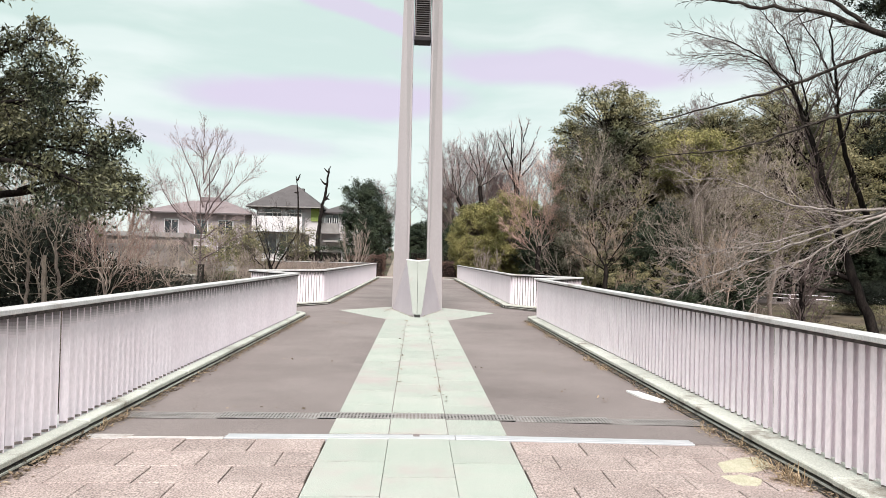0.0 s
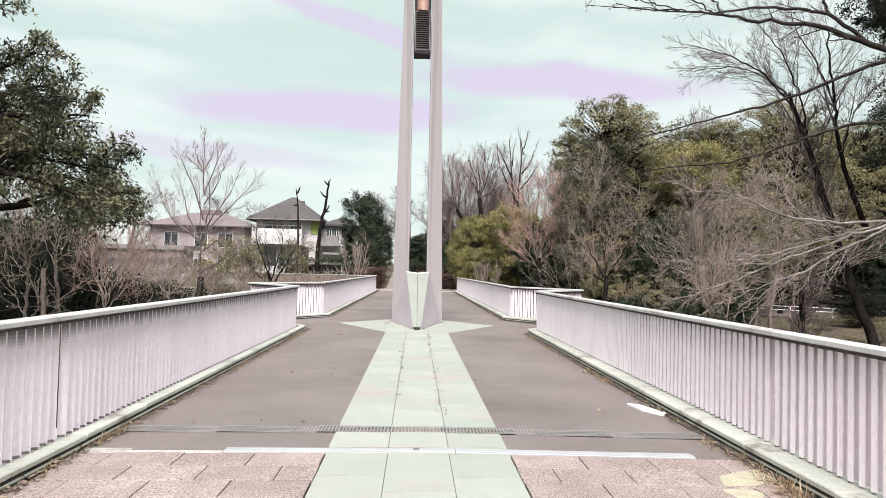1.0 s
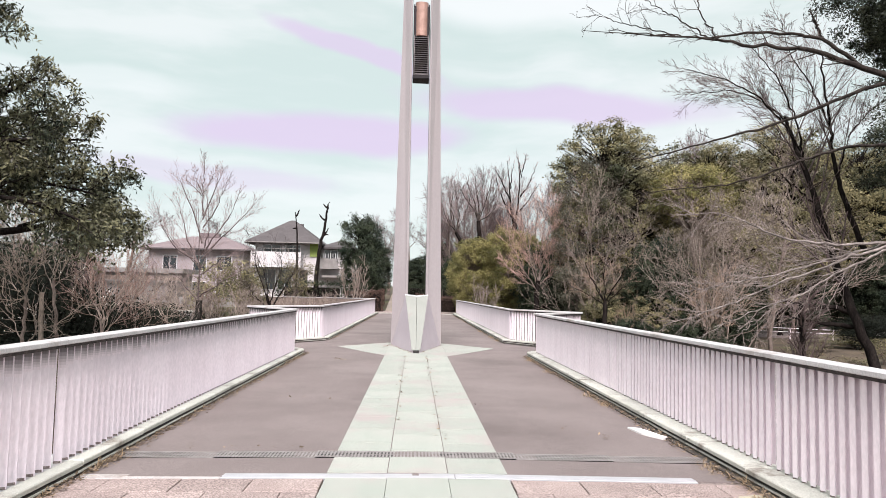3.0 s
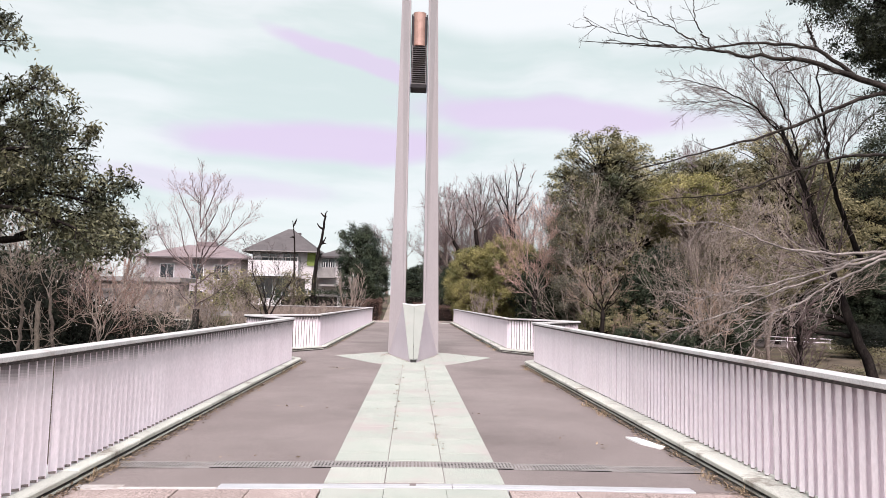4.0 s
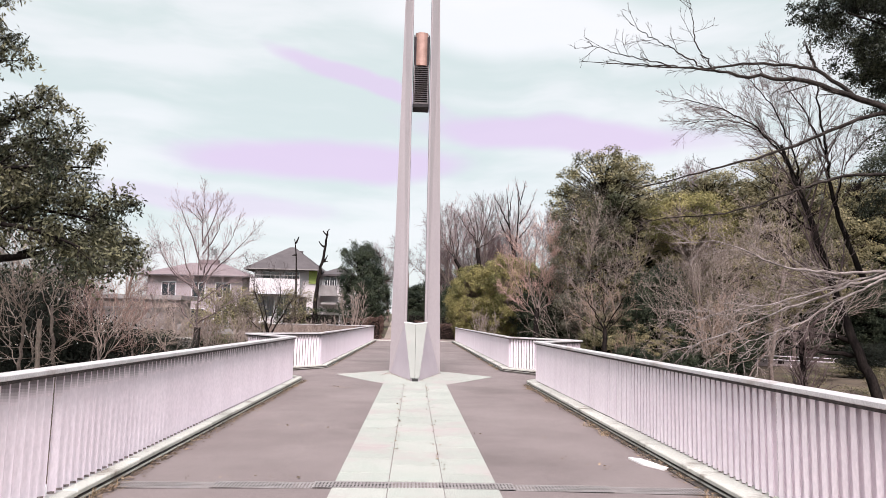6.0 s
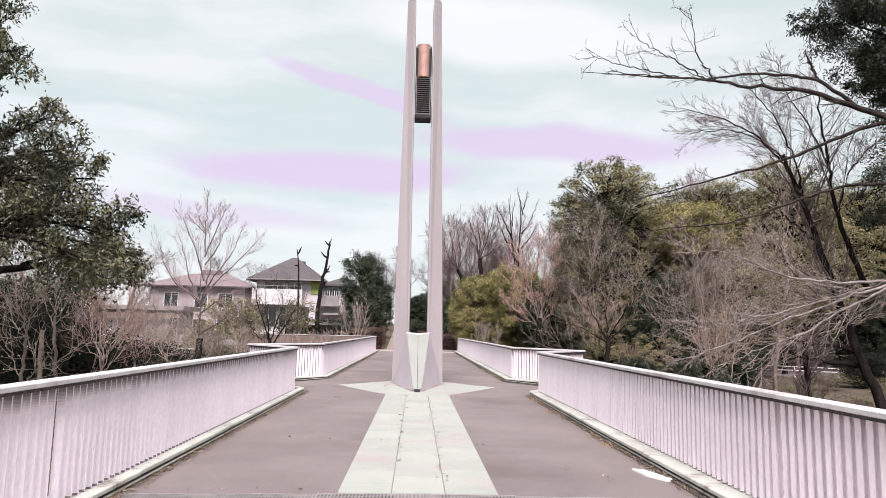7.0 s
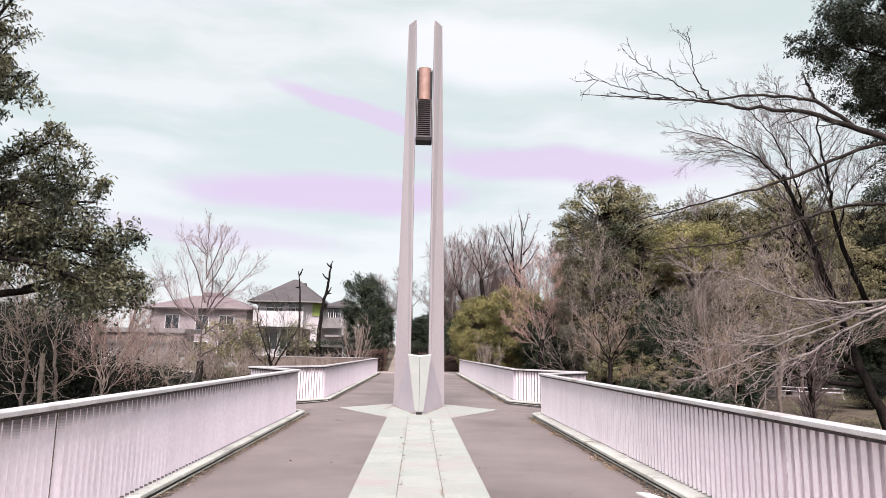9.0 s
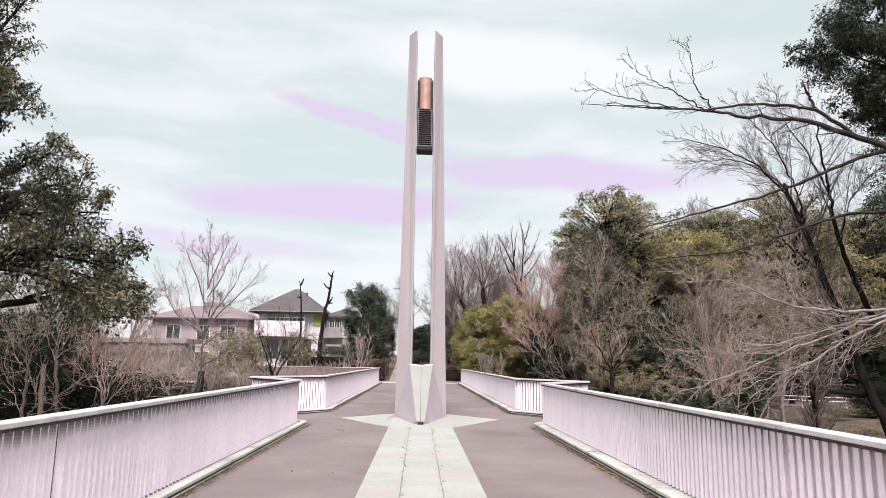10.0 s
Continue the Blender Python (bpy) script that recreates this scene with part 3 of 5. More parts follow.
def tubes(P, R, sides):
    """Rings of `sides` points along the lines P (m, n, 3) with radii R (m, n): vertices and quads."""
    m, n, _ = P.shape
    T = unit(np.gradient(P, axis=1))
    ref = np.where(np.abs(T[..., 2:3]) > 0.9, np.array([1.0, 0, 0]), np.array([0, 0, 1.0]))
    U = unit(np.cross(T, ref))
    V = np.cross(T, U)
    a = np.arange(sides) * 2 * np.pi / sides
    ring = P[:, :, None] + R[:, :, None, None] * (np.cos(a)[:, None] * U[:, :, None] + np.sin(a)[:, None] * V[:, :, None])
    verts = ring.reshape(-1, 3)
    base = (np.arange(m)[:, None, None] * n + np.arange(n - 1)[None, :, None]) * sides
    k = np.arange(sides)[None, None, :]
    k2 = (k + 1) % sides
    quads = np.stack([base + k, base + k2, base + sides + k2, base + sides + k], -1).reshape(-1, 4)
    return verts, quads


def quad_mesh(name, sets, mat, parent=None, label="", smooth_on=True):
    verts = np.concatenate([s[0] for s in sets])
    off = np.cumsum([0] + [len(s[0]) for s in sets[:-1]])
    quads = np.concatenate([s[1] + o for s, o in zip(sets, off)])
    me = bpy.data.meshes.new(name)
    me.vertices.add(len(verts))
    me.vertices.foreach_set("co", verts.astype(np.float32).ravel())
    me.loops.add(quads.size)
    me.loops.foreach_set("vertex_index", quads.astype(np.int32).ravel())
    me.polygons.add(len(quads))
    me.polygons.foreach_set("loop_start", np.arange(0, quads.size, 4, dtype=np.int32))
    if smooth_on:
        me.polygons.foreach_set("use_smooth", np.ones(len(quads), bool))
    me.update(calc_edges=True)
    me.materials.append(mat)
    ob = new(name, me)
    ob.parent = parent
    return tagged(ob, label)


def line(rg, start, way, length, r0, r1, n, wiggle=0.12, up=0.0):
    """One bent limb, as arrays for tubes()."""
    p, d, pts = np.array(start, float), np.array(way, float), []
    for i in range(n):
        pts.append(p.copy())
        d = unit(d + rg.normal(0, wiggle, 3) + np.array([0, 0, up]))
        p = p + d * length / (n - 1)
    return np.array(pts)[None], np.linspace(r0, r1, n)[None]


def via(points, r0, r1, n=12, crook=0.0):
    """A limb through a few given places, smoothed, with a little crookedness."""
    pts = np.array(points, float)
    t = np.linspace(0, len(pts) - 1, n)
    out = np.stack([np.interp(t, np.arange(len(pts)), pts[:, c]) for c in range(3)], 1)
    for _ in range(2):
        out[1:-1] = (out[:-2] + 2 * out[1:-1] + out[2:]) / 4
    if crook:
        out[1:-1] += np.random.default_rng(int(abs(points[0][2]) * 1000)).normal(0, crook, (n - 2, 3))
    return out[None], np.linspace(r0, r1, n)[None]


def shoots(rg, P, R, count, angle, ratio, n=4, t0=0.25, t1=1.0, up=0.1, wiggle=0.15, rmin=0.003, fat=0.65, fixed=0.0, fade=0.65):
    """`count` side shoots on each line of P, thinner and shorter towards its tip."""
    m, k, _ = P.shape
    L = np.linalg.norm(np.diff(P, axis=1), axis=2).sum(1)
    t = t0 + (t1 - t0) * (np.arange(count)[None] + rg.random((m, count))) / count
    f = np.clip(t * (k - 1), 0, k - 1.001)
    i = f.astype(int)
    w_ = (f - i)[..., None]
    rows = np.arange(m)[:, None]
    start = P[rows, i] * (1 - w_) + P[rows, i + 1] * w_
    tang = unit(P[rows, i + 1] - P[rows, i])
    r = R[rows, i] * (1 - w_[..., 0]) + R[rows, i + 1] * w_[..., 0]
    perp = unit(np.cross(tang, rg.normal(0, 1, (m, count, 3))))
    a = np.radians(angle) * rg.uniform(0.65, 1.3, (m, count, 1))
    d = unit(tang * np.cos(a) + perp * np.sin(a) + np.array([0, 0, up * 0.7]))
    length = (fixed if fixed else L[:, None] * ratio) * rg.uniform(0.55, 1.2, (m, count)) * (1.2 - fade * t)
    M = m * count
    p, d, length = start.reshape(M, 3), d.reshape(M, 3), length.reshape(M, 1)
    pts = [p]
    for _ in range(n - 1):
        d = unit(d + rg.normal(0, wiggle, (M, 3)) + np.array([0, 0, up * 0.3]))
        p = p + d * length / (n - 1)
        pts.append(p)
    r0 = np.maximum(r.reshape(M, 1) * fat, rmin)
    return np.stack(pts, 1), np.maximum(r0 * np.linspace(1, 0.35, n)[None], rmin * 0.7)


def leaves(rg, P, per, size, spread, slim=0.4, droop=0.2):
    """Single leaves scattered along the lines of P."""
    m, k, _ = P.shape
    f = rg.random((m, per)) ** 0.7 * (k - 1.001)
    i = f.astype(int)
    rows = np.arange(m)[:, None]
    w_ = (f - i)[..., None]
    c = (P[rows, i] * (1 - w_) + P[rows, i + 1] * w_).reshape(-1, 3)
    c = c + rg.normal(0, spread, c.shape)
    M = len(c)
    d = rg.normal(0, 1, (M, 3))
    d[:, 2] -= droop
    d = unit(d)
    s = unit(np.cross(d, rg.normal(0, 1, (M, 3)) + np.array([0, 0, 1.0])))
    L = (size * rg.uniform(0.6, 1.25, (M, 1)))
    verts = np.stack([c, c + d * L * 0.5 + s * L * slim * 0.5, c + d * L, c + d * L * 0.5 - s * L * slim * 0.5], 1).reshape(-1, 3)
    return verts, np.arange(M * 4).reshape(M, 4)


def clump_leaves(rg, c, mid, per, size, spread, slim):
    """Leaves of a clumped crown, most of them facing outwards and up, as light-seeking leaves do."""
    n = len(c)
    out = unit(rg.normal(0, 1, (n, per, 3)))
    p = (c[:, None] + out * spread * rg.random((n, per, 1)) ** 0.4 * rg.uniform(0.7, 1.3, (n, 1, 1)) * np.array([1.15, 1.15, 0.8])).reshape(-1, 3)
    M = len(p)
    face = unit(out.reshape(-1, 3) * 0.6 + unit(p - mid) * 0.6 + np.array([0, 0, 0.45]) + rg.normal(0, 0.45, (M, 3)))
    d = unit(np.cross(face, rg.normal(0, 1, (M, 3))))
    s = np.cross(face, d)
    L = size * rg.uniform(0.6, 1.25, (M, 1))
    verts = np.stack([p, p + d * L * 0.5 + s * L * slim * 0.5, p + d * L, p + d * L * 0.5 - s * L * slim * 0.5], 1).reshape(-1, 3)
    return verts, np.arange(M * 4).reshape(M, 4)


def fit_sets(groups, height, width):
    """Scales line sets so that the tree is that high and wide (its base stays at the origin)."""
    allp = np.concatenate([P.reshape(-1, 3) for P, _ in groups])
    sz = height / allp[:, 2].max()
    sx = width / (np.percentile(np.hypot(allp[:, 0], allp[:, 1]), 97) * 2)
    sx = min(max(sx, 0.85 * sz), 1.3 * sz)
    k = np.array([sx, sx, sz])
    return [(P * k, R) for P, R in groups]


def bare_tree(name, label, seed, height, width, r, bark, twig, stems=1, limbs=9, angle=42, up=0.12, dense=(6, 6, 5), start=0.3, rmin=0.006, wiggle=0.1, ratio=0.46, fade=0.7):
    rg = np.random.default_rng(seed)
    if stems == 1:
        trunk = line(rg, (0, 0, 0), (0, 0, 1), height, r, r * 0.10, 10, wiggle * 0.7, 0.08)
    else:
        got = [line(rg, (rg.normal(0, 0.06 * width), rg.normal(0, 0.06 * width), 0), (rg.normal(0, 0.35), rg.normal(0, 0.35), 1), height * rg.uniform(0.7, 1), r, r * 0.25, 10, wiggle, 0.05) for _ in range(stems)]
        trunk = (np.concatenate([g[0] for g in got]), np.concatenate([g[1] for g in got]))
    a = shoots(rg, *trunk, limbs, angle, ratio, 8, start, 0.98, up, wiggle * 0.8, rmin * 1.8, 0.5, 0.0, fade)
    b = shoots(rg, *a, dense[0], angle * 0.85, 0.62, 6, 0.25, 0.97, up, wiggle, rmin * 1.35, 0.6, 0.0, 0.5)
    c = shoots(rg, *b, dense[1], angle * 0.85, 0.62, 5, 0.25, 0.97, up, wiggle, rmin, 0.65, 0.0, 0.45)
    d = shoots(rg, *c, dense[2], angle * 0.85, 0.62, 4, 0.2, 0.97, up, wiggle, rmin * 0.75, 0.7, 0.0, 0.4) if dense[2] else None
    sets = fit_sets([trunk, a, b, c] + ([d] if d else []), height, width)
    tree = thing(name, label, "tree" if stems == 1 else "shrub")
    quad_mesh("trunk", [tubes(*sets[0], 7), tubes(*sets[1], 5)], bark, tree)
    quad_mesh("crown", [tubes(*sets[2], 4)] + [tubes(*s, 3) for s in sets[3:]], twig, tree, "leafless fine twigs")
    return tree


def leafy_tree(name, label, seed, height, width, r, bark, leaf, clumps=260, per=80, size=0.22, spread=0.34, skirt=0.12, category="tree", slim=0.45, lobes=0.22):
    """An evergreen: boughs from the trunk carry clumps of leaves over an uneven, lobed dome."""
    rg = np.random.default_rng(seed)
    trunk = line(rg, (0, 0, 0), (0, 0, 1), height * 0.9, r, r * 0.2, 9, 0.05, 0.1)
    d = rg.normal(0, 1, (clumps, 3))
    d = d / (np.abs(d) ** 2.6).sum(1, keepdims=True) ** (1 / 2.6)
    knobs = unit(rg.normal(0, 1, (16, 3)))
    near = (unit(d) @ knobs.T).max(1, keepdims=True)
    rad = (1 - lobes + lobes * 1.25 * np.clip((near - 0.6) / 0.4, 0, 1)) * rg.uniform(0.3, 1.0, (clumps, 1)) ** 0.4
    mid = height * (0.5 + skirt / 2)
    half = np.array([width / 2, width / 2, height * (0.5 - skirt / 2)])
    c = np.array([0, 0, mid]) + d * rad * (half - spread * 0.6)
    t = np.clip((c[:, 2] - 0.28 * width * rg.uniform(0.5, 1.0, clumps)) / (height * 0.9), 0.12, 0.95)
    f = t * 7.99
    i = f.astype(int)
    base = trunk[0][0][i] * (1 - (f - i))[:, None] + trunk[0][0][i + 1] * (f - i)[:, None]
    s = np.linspace(0, 1, 5)[None, :, None]
    boughs = base[:, None] * (1 - s) + c[:, None] * s
    boughs[:, :, 2] -= 0.12 * np.linalg.norm(c - base, axis=1)[:, None] * np.sin(np.pi * s[..., 0]) * -0.5
    boughs[:, 1:-1] += rg.normal(0, 0.08, (clumps, 3, 3))
    rr = np.linspace(r * 0.22, 0.012, 5)[None].repeat(clumps, 0)
    tree = thing(name, label, category)
    quad_mesh("trunk", [tubes(*trunk, 7), tubes(boughs, rr, 4)], bark, tree)
    quad_mesh("crown", [clump_leaves(rg, c, np.array([0, 0, mid]), per, size, spread, slim)], leaf, tree, "", False)
    return tree


def plant(tree, x, y, turn=0.0, sx=1.0, sz=1.0, z=None):
    tree.matrix_world = pose(x, y, ground_z(x, y) - 0.1 if z is None else z, 0, 0, turn) @ Matrix.Diagonal((sx, sx, sz, 1))
    return tree


def again(tree, x, y, turn, sx=1.0, sz=1.0, z=None):
    m = pose(x, y, ground_z(x, y) - 0.1 if z is None else z, 0, 0, turn) @ Matrix.Diagonal((sx, sx, sz, 1))
    got = copy_thing(tree, m)
    got.matrix_basis = m
    return got


def reach(x, y, top):
    """Height of a tree at that place whose top is at the given level."""
    return top - ground_z(x, y) + 0.1


# evergreens of the east wood
oak = leafy_tree("evergreen_oak", "tall rounded evergreen oak with olive-green foliage at the wood's edge", 11, reach(13.2, 44, 13.7), 9.4, 0.28, DARKBARK, OLIVE, 760, 80, 0.18, 0.42, 0.22, lobes=0.16)
plant(oak, 13.2, 44)
oak2 = leafy_tree("evergreen_oak", "dark green evergreen oak in the wood", 12, reach(22.5, 50, 13.6), 9.0, 0.25, DARKBARK, LIGHTOLIVE, 520, 85, 0.19, 0.46, 0.25)
plant(oak2, 22.5, 50)
again(oak2, 31, 53, 80, 1.2, 1.05)
again(oak2, 27.2, 49, 280, 0.95, 1.10)
gold_oak = leafy_tree("evergreen_tree", "broad golden-olive evergreen between the oaks", 17, reach(16.8, 39.5, 9.9), 5.6, 0.18, BARK, YELLOW, 300, 90, 0.14, 0.38, 0.66)
plant(gold_oak, 16.6, 39.5)
again(oak2, 20.5, 43, 20, 0.75, 0.50)
again(oak2, 23.5, 46, 130, 0.8, 0.55)
again(oak2, 16.2, 40, 310, 0.6, 0.42)
again(oak2, 11.6, 39, 45, 0.5, 0.42)
again(oak2, 13.6, 37.5, 170, 0.45, 0.34)
again(oak2, 18.0, 51, 200, 0.9, 0.86)
again(oak, 38, 56, 140, 1.05, 1.0)
again(oak, 46, 60, 40, 1.1, 1.0)
again(oak, 26.5, 58, 240, 1.0, 0.95)
grey_oak = leafy_tree("evergreen_tree", "dusty grey-green evergreen at the front of the wood", 15, reach(11.6, 45.5, 11.9), 6.0, 0.2, BARK, GREYLEAF, 300, 110, 0.13, 0.50)
plant(grey_oak, 11.2, 42.5)
dark_oak = leafy_tree("evergreen_shrub_tree", "dense dark green evergreen understorey tree", 13, 7.2, 6.0, 0.14, DARKBARK, LEAF, 360, 90, 0.18, 0.46, 0.02)
plant(dark_oak, 9.6, 47.5)
for x, y, turn, sx, sz in ((13, 40, 60, 0.9, 0.80), (18.5, 45, 150, 1.0, 0.95), (25.5, 52, 250, 1.1, 1.05), (31, 54, 310, 1.2, 1.2), (36.5, 55, 100, 1.2, 1.35), (43, 58, 10, 1.2, 1.4), (17.0, 37, 77, 0.6, 0.52), (14.2, 34, 130, 0.7, 0.48), (14.0, 38.3, 60, 0.75, 1.18), (11.9, 36, 20, 0.6, 0.60), (19.6, 40.5, 280, 0.7, 0.75), (19.0, 41, 30, 0.8, 0.72), (38, 52, 190, 1.0, 0.95), (10.8, 41.5, 222, 0.7, 0.62), (14.5, 37, 12, 0.7, 0.55)):
    again(dark_oak, x, y, turn, sx, sz)
bush = leafy_tree("yellow_green_bush", "broad yellow-green evergreen bush by the end of the bridge", 14, 6.4, 4.6, 0.10, BARK, YELLOW, 420, 110, 0.125, 0.36, 0.0, "bush")
plant(bush, 4.4, 50.8, 0, 0.95, 0.98)
for x, y, turn, sx, sz in ((6.9, 50, 90, 0.95, 1.14), (9.0, 51.5, 200, 0.9, 1.02), (5.5, 54, 140, 1.1, 1.0), (11.5, 51, 20, 0.9, 0.8)):
    again(bush, x, y, turn, sx, sz)

# bare trees of the east wood
haze = bare_tree("bare_tree", "distant leafless tree with a haze of pinkish twigs", 22, 15.5, 9.0, 0.24, BARK, HAZETWIG, 1, 13, 48, 0.14, (6, 5, 4), 0.22, 0.0125, 0.10, 0.44, 0.7)
plant(haze, 5.2, 76)
for x, y, turn, sx, sz in ((4.0, 71, 33, 0.9, 0.9), (7.4, 72, 130, 0.95, 0.97), (5.6, 68, 300, 0.8, 0.84), (9.2, 74, 60, 0.9, 0.9), (13.6, 66, 250, 0.75, 1.0), (7.0, 73, 190, 0.9, 1.0), (10.8, 77, 280, 1.0, 1.0), (6.3, 86, 120, 1.1, 0.98), (3.2, 80, 240, 0.9, 0.92), (11.5, 68, 15, 0.8, 0.85)):
    again(haze, x, y, turn, sx, sz)
for x, y, turn, sx, sz in ((8.4, 80, 70, 1.0, 0.96), (2.2, 88, 140, 1.0, 0.95), (12.3, 62, 210, 0.75, 0.98), (12.8, 74, 260, 1.0, 0.95), (-0.5, 96, 20, 1.0, 0.85), (17, 72, 300, 1.0, 0.86), (23.2, 64, 50, 1.0, 1.0), (29, 66, 111, 1.0, 0.95), (-3.8, 92, 99, 1.0, 0.72), (19.5, 63, 180, 1.0, 0.98), (26.3, 68, 250, 1.1, 1.12), (33, 70, 10, 1.2, 1.15), (39, 72, 99, 1.2, 1.15), (-7.5, 96, 190, 1.0, 0.7)):
    again(haze, x, y, turn, sx, sz)
slim_bare = bare_tree("bare_tree", "slender leafless tree with pale brown branches before the wood", 23, reach(10.6, 37, 10.2), 5.0, 0.10, BARK, WOODTWIG, 1, 14, 46, 0.10, (5, 5, 2), 0.22, 0.010, 0.11)
plant(slim_bare, 10.6, 38.5, 0, 0.8, 1.0)
again(slim_bare, 15.3, 35, 120, 1.0, 0.80)
again(slim_bare, 20, 37, 200, 1.2, 0.88)
again(slim_bare, 12.6, 39, 300, 1.0, 0.86)
for x, y, turn, sx, sz in ((19.5, 42, 20, 1.2, 0.72), (28.5, 49.5, 230, 1.4, 0.85), (17.2, 38.6, 75, 1.1, 0.78), (21.5, 44, 140, 1.3, 0.8), (15.0, 37.5, 260, 0.9, 0.66), (24.2, 45, 310, 1.3, 0.78), (16.4, 36, 190, 1.0, 0.62)):
    again(slim_bare, x, y, turn, sx, sz)
brush = bare_tree("bare_shrub", "leafless brown brushwood below the bridge", 25, 6.0, 5.8, 0.045, BARK, TWIG, 5, 6, 58, -0.02, (4, 3, 0), 0.2, 0.0095, 0.22)
plant(brush, 13.0, 32, 0, 0.9, 0.9)
for x, y, turn, sx, sz in ((17.0, 35, 140, 1.0, 1.15), (20.4, 41, 200, 1.2, 1.25)):
    again(brush, x, y, turn, sx, sz)
orange = bare_tree("bare_shrub", "leafless shrub with a fan of warm tan twigs", 26, 5.0, 3.8, 0.035, PALEBARK, TANTWIG, 7, 6, 42, 0.06, (4, 3, 0), 0.3, 0.009, 0.16)
plant(orange, 8.6, 35, 0, 0.7, 0.95)
for x, y, turn, sx, sz in ((15.6, 34, 150, 1.0, 1.35), (11.6, 37, 200, 0.7, 1.15)):
    again(orange, x, y, turn, sx, sz)


def drawn_tree(name, label, seed, y, trunk, limbs, bark, twig, r0, side=(9, 5, 3), angle=34, ratio=0.34, up=0.22, twig_r=0.007, deep=0.22, category="tree", crook=0.03, limb_bark=None, thin=1.0):
    """A leafless tree whose trunk and main limbs run through given (x, z) places, each limb leaning towards or away from the walk, with three orders of finer twigs."""
    rg = np.random.default_rng(seed)
    tree = thing(name, label, category)
    tp, tr = via([(x, y, z) for x, z in trunk], r0, r0 * 0.72, 14, crook * 0.5)
    got = []
    for pts in limbs:
        run = math.dist(pts[0], pts[-1])
        lean = rg.normal(0, deep) * run
        n = len(pts) - 1
        thick = max(thin * r0 * min(0.5, 0.14 + 0.05 * run), twig_r * 2.2)
        got.append(via([(x, y + lean * i / n, z) for i, (x, z) in enumerate(pts)], thick, max(thick * 0.16, twig_r * 1.2), 14, crook))
    lp, lr = np.concatenate([g[0] for g in got]), np.concatenate([g[1] for g in got])
    b = shoots(rg, lp, lr, side[0], angle, ratio, 6, 0.12, 0.98, up, 0.05, twig_r * 1.35, 0.28, 0.0, 0.35)
    c = shoots(rg, *b, side[1], angle, 0.55, 5, 0.12, 0.97, up, 0.06, twig_r, 0.6, 0.0, 0.4)
    sets = [tubes(*b, 4), tubes(*c, 3)]
    if side[2]:
        sets.append(tubes(*shoots(rg, *c, side[2], angle, 0.5, 4, 0.2, 0.97, up, 0.07, twig_r * 0.75, 0.7, 0.0, 0.4), 3))
    quad_mesh("trunk", [tubes(tp, tr, 9)], bark, tree)
    for p, q in zip(lp, lr):
        quad_mesh("limb", [tubes(p[None], q[None], 6)], limb_bark or bark, tree)
    quad_mesh("crown", sets, twig, tree, "leafless fine twigs")
    return tree


drawn_tree("bare_tree", "leafless tree with dark short trunk and fan of reddish twigs", 24, 43, ((7.80, -3.2), (7.80, -0.14), (7.81, 1.6), (7.90, 2.5)), (
    ((7.81, 1.81), (7.01, 3.24), (6.28, 4.68), (5.91, 5.78)), ((7.81, 2.17), (7.38, 3.97), (7.20, 6.17), (7.13, 7.28)), ((7.92, 2.35), (8.01, 4.72), (7.95, 7.30)),
    ((7.92, 2.35), (8.66, 4.00), (9.05, 6.21), (9.14, 7.33)), ((7.92, 2.17), (9.40, 3.65), (9.86, 5.12)), ((7.81, 1.99), (6.82, 2.52), (5.91, 3.22), (5.54, 3.94)),
    ((7.90, 2.4), (7.6, 4.0), (6.7, 5.6), (6.5, 6.7)), ((7.92, 2.4), (8.3, 4.3), (8.5, 6.0), (8.55, 6.9))), DARKBARK, RUSTTWIG, 0.20, (15, 6, 3), 38, 0.30, 0.10, 0.0085, crook=0.02, limb_bark=BARK, thin=0.5)
drawn_tree("pollard_tree", "small pollarded tree with dark stump and spray of tan shoots", 26, 35, ((9.95, -3.6), (9.97, 0.08), (10.0, 1.3)), (
    ((10.0, 1.24), (9.12, 2.40), (8.69, 3.28)), ((10.0, 1.24), (10.63, 2.72), (10.9, 3.3)), ((10.0, 1.3), (10.02, 2.42), (10.05, 3.60)), ((10.0, 1.2), (9.5, 2.3), (9.35, 3.5)),
    ((10.0, 1.1), (9.0, 1.7), (8.3, 2.1)), ((10.0, 1.2), (10.9, 2.0), (11.4, 2.5))), DARKBARK, TANTWIG, 0.15, (10, 4, 2), 40, 0.32, 0.08, 0.0065)
drawn_tree("bare_tree", "tall leafless tree with black lopped limbs", 21, 68, ((10.19, 0.0), (10.19, 7.40), (10.00, 8.94)), (
    ((10.00, 8.85), (9.65, 10.11), (9.57, 11.68), (9.38, 14.05), (9.26, 15.45)), ((10.06, 8.95), (10.45, 10.71), (10.68, 12.69), (10.72, 14.68), (10.67, 15.88)), ((9.61, 11.09), (8.99, 12.26), (8.30, 13.53), (7.65, 14.21)),
    ((9.86, 9.33), (8.99, 11.07), (8.44, 12.84), (8.16, 14.32)), ((10.55, 11.70), (11.24, 12.50), (11.80, 13.91), (12.19, 15.11)), ((10.45, 10.12), (11.14, 10.92), (11.73, 11.92), (12.37, 12.92)),
    ((9.57, 12.47), (9.58, 13.66), (9.78, 15.06)), ((10.70, 13.68), (10.37, 14.87), (10.07, 15.87)), ((10.72, 14.28), (11.06, 15.49), (11.12, 16.09))),
    DARKBARK, PINKTWIG, 0.36, (11, 4, 2), 30, 0.17, 0.14, 0.010, thin=0.75)
